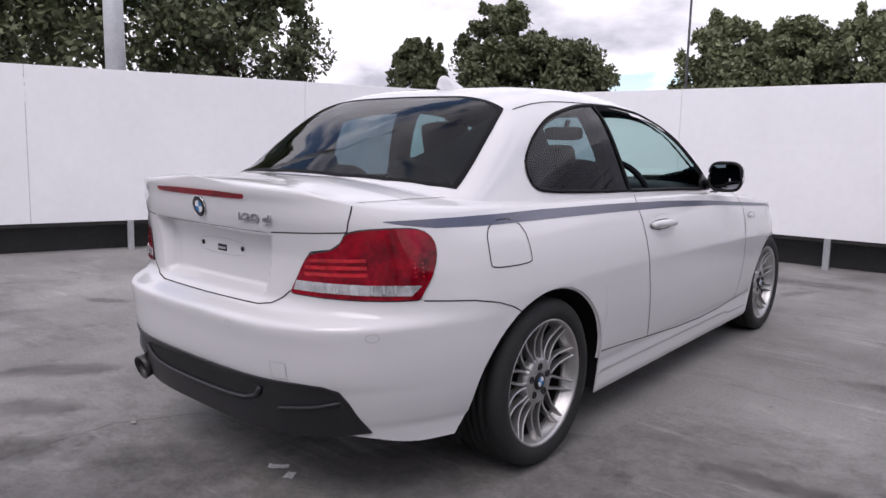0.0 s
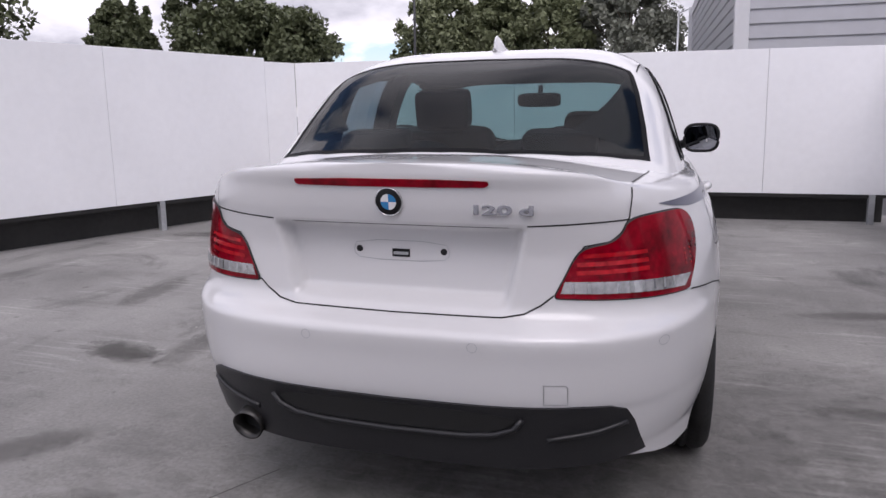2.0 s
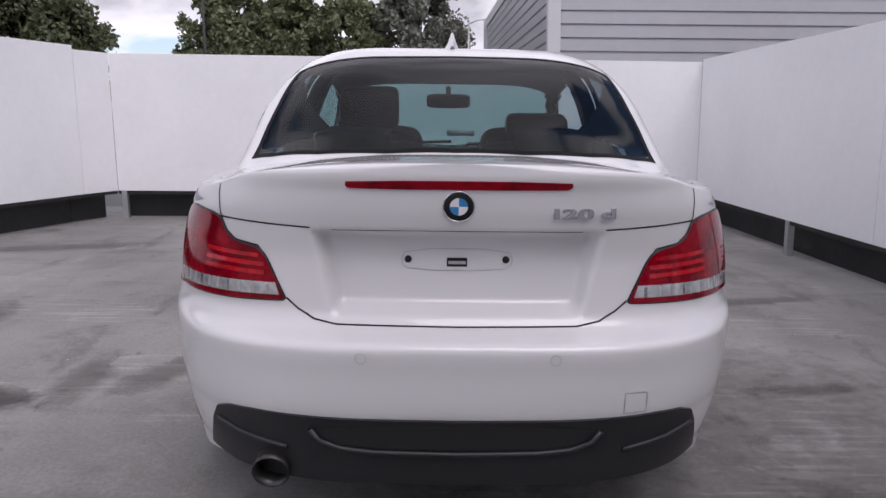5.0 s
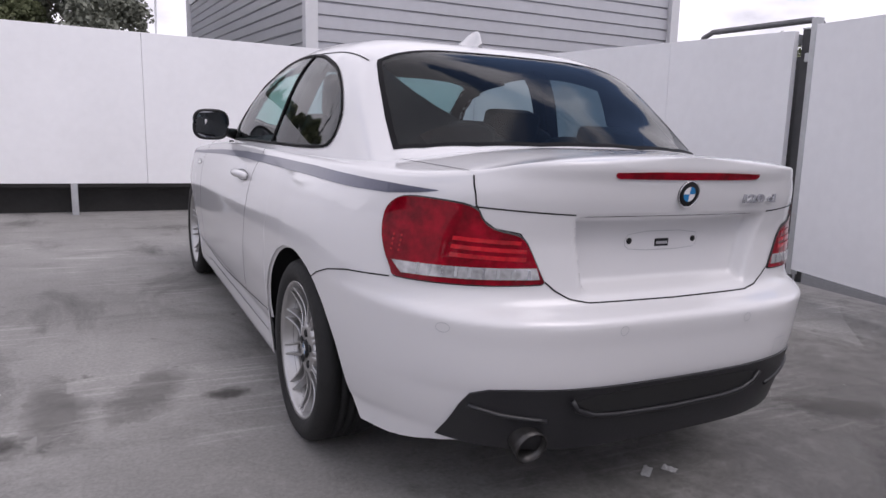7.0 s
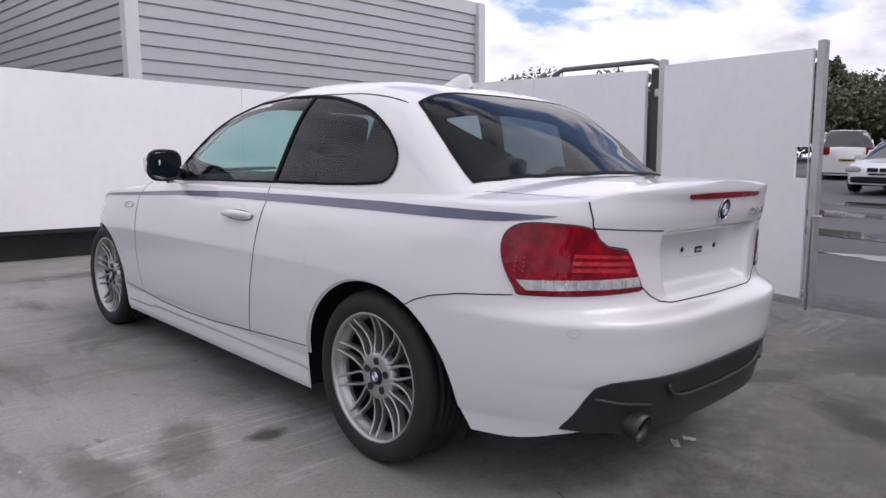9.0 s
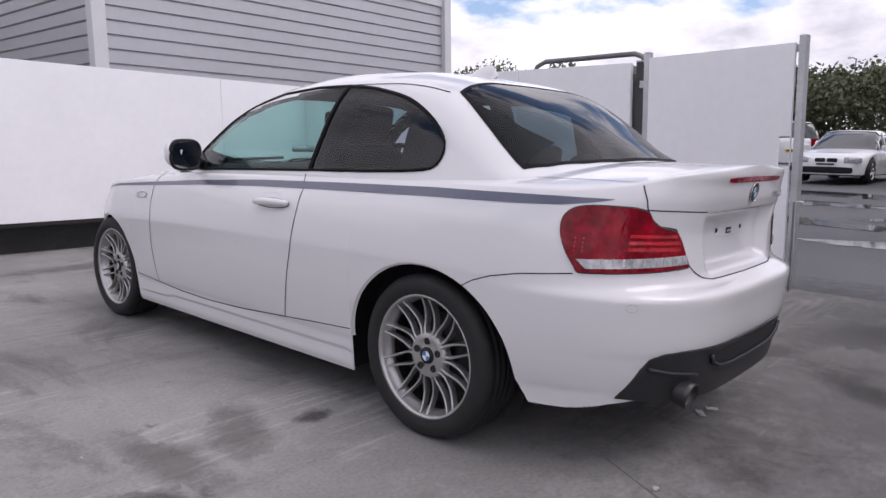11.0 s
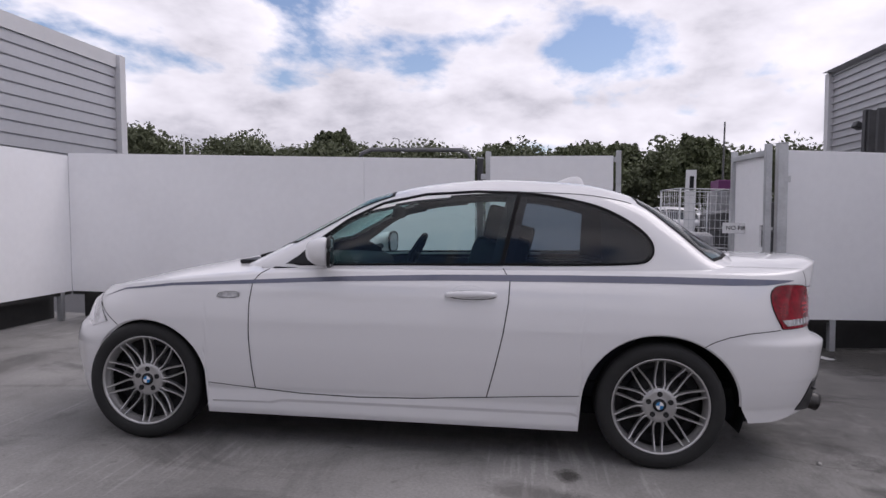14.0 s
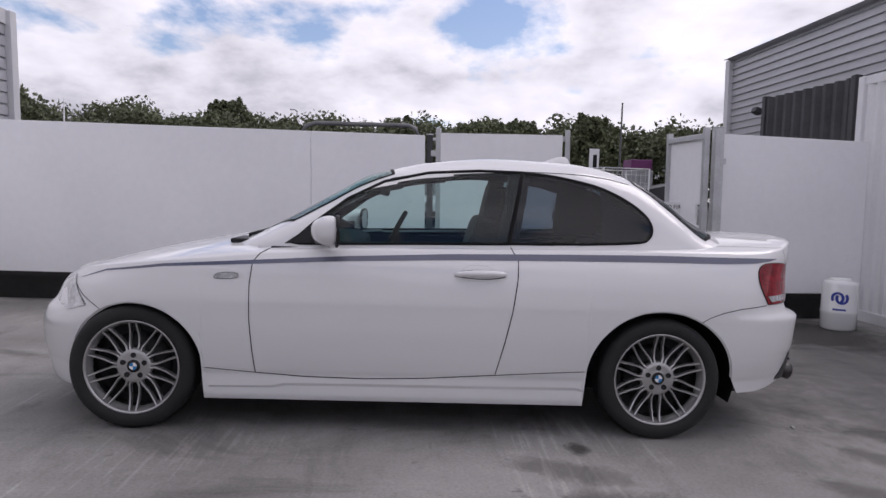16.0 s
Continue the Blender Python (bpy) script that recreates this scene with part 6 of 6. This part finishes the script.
def wrapper(x, y, turn, length, wide, label):
    bm = bmesh.new()
    n = 9
    rows = []
    for i in range(n):
        rows.append([bm.verts.new(((i / (n - 1) - 0.5) * length, (j / 4 - 0.5) * wide, 0.003 + 0.012 * abs(noise.noise(Vector((i * 0.7 + x * 3, j * 0.9 + y * 5, 0)))))) for j in range(5)])
    for a, b in zip(rows, rows[1:]):
        for j in range(4):
            bm.faces.new((a[j], b[j], b[j + 1], a[j + 1]))
    ob = new("litter", mesh_of("litter", bm, PAPER, False))
    ob.matrix_world = pose(x, y, 0.0, 0, 0, turn)
    return tagged(ob, label, "litter")


wrapper(0.15, -0.69, 38, 0.075, 0.03, "crumpled clear plastic wrapper on the slab")
wrapper(0.235, -0.705, -60, 0.05, 0.035, "torn scrap of clear film on the slab")
wrapper(2.45, -2.1, 20, 0.22, 0.1, "crushed pale plastic bottle by the gate post")


def stain(seed, x, y, lx, ly, turn, label, mat):
    """A flat blot with a ragged outline on the slab."""
    rng = np.random.default_rng(seed)
    k = rng.uniform(0, 10)
    bm = bmesh.new()
    vs = []
    for a in np.linspace(0, 2 * math.pi, 72, endpoint=False):
        r = 1 + 0.55 * noise.noise(Vector((math.cos(a) * 1.7 + k, math.sin(a) * 1.7, seed))) + 0.3 * noise.noise(Vector((math.cos(a) * 6 + k, math.sin(a) * 6, seed)))
        vs.append(bm.verts.new((r * math.cos(a) * lx / 2, r * math.sin(a) * ly / 2, 0)))
    bm.faces.new(vs)
    ob = new("stain", mesh_of("stain", bm, mat, False))
    ob.matrix_world = pose(x, y, 0.0018 + 0.0001 * seed, 0, 0, turn)
    return tagged(ob, label, "stain", kind="structure")


def stain_material(name, strength):
    """A dark tone that thins out raggedly towards its edge."""
    m = bpy.data.materials.new(name)
    m.use_nodes = True
    nt = m.node_tree
    n, l = nt.nodes.new, nt.links.new
    b = nt.nodes["Principled BSDF"]
    b.inputs["Base Color"].default_value, b.inputs["Roughness"].default_value = (0.06, 0.056, 0.05, 1), 0.75
    co = n("ShaderNodeTexCoord")
    gr = n("ShaderNodeTexGradient"); gr.gradient_type = "SPHERICAL"
    mp = n("ShaderNodeMapping"); mp.inputs["Location"].default_value, mp.inputs["Scale"].default_value = (-1, -1, 0), (2, 2, 0)
    l(co.outputs["Generated"], mp.inputs[0]); l(mp.outputs[0], gr.inputs[0])
    ns = n("ShaderNodeTexNoise"); ns.inputs["Scale"].default_value, ns.inputs["Detail"].default_value, ns.inputs["Roughness"].default_value = 9.0, 8.0, 0.7
    l(co.outputs["Object"], ns.inputs["Vector"])
    ad = n("ShaderNodeMath"); ad.operation = "MULTIPLY_ADD"; ad.inputs[1].default_value = 0.75
    l(gr.outputs[1], ad.inputs[0]); l(ns.outputs[0], ad.inputs[2])
    mr = n("ShaderNodeMapRange")
    mr.inputs["From Min"].default_value, mr.inputs["From Max"].default_value = 0.66, 1.0
    mr.inputs["To Min"].default_value, mr.inputs["To Max"].default_value = 0.0, strength
    l(ad.outputs[0], mr.inputs[0]); l(mr.outputs[0], b.inputs["Alpha"])
    return m


# a faint broad tone that darkens the slab near the gate
BROAD_DARK = stain_material("broad_slab_tone", 0.32)
GRIME, DARK_BLOT = stain_material("thin_grime", 0.30), stain_material("dark_blot", 0.6)
for k, (x, y, lx, ly, turn, lab, mat) in enumerate((
        (-1.00, 0.44, 0.22, 0.16, 15, "dark oily blot on the slab beside the tyre", DARK_BLOT),
        (-1.30, 0.55, 0.75, 0.30, 70, "dark tyre smear on the slab", GRIME),
        (-1.62, 0.45, 0.9, 0.25, 95, "long dark tyre smear on the slab", GRIME),
        (-1.92, 0.26, 0.75, 0.32, -10, "damp dark patch on the slab", DARK_BLOT),
        (-1.10, -1.05, 0.55, 0.30, 40, "broad dark tyre mark on the slab", GRIME),
        (-0.72, -1.35, 0.8, 0.34, 62, "broad dark tyre mark on the slab", GRIME),
        (-1.5, -0.75, 0.8, 0.28, 50, "faint dark smear on the slab", GRIME),
        (1.55, 0.40, 0.9, 0.14, 8, "thin dark streak on the slab", GRIME),
        (1.30, -0.55, 0.7, 0.3, -30, "faint dark smear on the slab", GRIME),
        (1.9, 1.9, 1.3, 0.22, 12, "thin dark streak on the slab", GRIME),
        (0.9, -1.25, 0.9, 0.4, 60, "faint dark tyre mark on the slab", GRIME),
        (-2.6, 1.3, 1.1, 0.35, 100, "faint dark smear on the slab", GRIME),
        (-3.2, 3.6, 2.0, 0.5, 15, "long dark damp streak near the hoarding", GRIME),
        (0.2, 4.6, 3.0, 0.5, 3, "long dark damp streak near the hoarding", GRIME),
        (2.1, -0.9, 1.4, 0.8, -40, "dark damp patch near the gate", GRIME),
        (1.6, -1.6, 6.2, 5.4, 20, "broad dark damp area of the slab near the gate", BROAD_DARK),
        (2.3, -2.6, 2.2, 1.8, 20, "dark damp patch near the gate post", DARK_BLOT),
        (-2.9, 0.1, 0.5, 0.2, 35, "small dark smear on the slab", GRIME))):
    stain(k + 1, x, y, lx, ly, turn, lab, mat)

WET = material("shallow_puddle", (0.05, 0.05, 0.052), 0.06)
for k, (x, y, lx, ly, turn) in enumerate(((8.5, 1.2, 3.0, 0.8, 80), (11.5, 2.2, 3.5, 1.2, 95), (6.6, -0.4, 2.0, 0.7, 100), (9.4, -0.6, 2.2, 0.9, 90), (14.0, 1.0, 4.0, 1.4, 85))):
    p = stain(40 + k, x, y, lx, ly, turn, "shallow puddle on the car park", WET)
    p.matrix_world = Matrix.Translation((0, 0, ground_height(x) + 0.006)) @ pose(x, y, 0, 0, -1.26, 0) @ pose(0, 0, 0, 0, 0, turn)
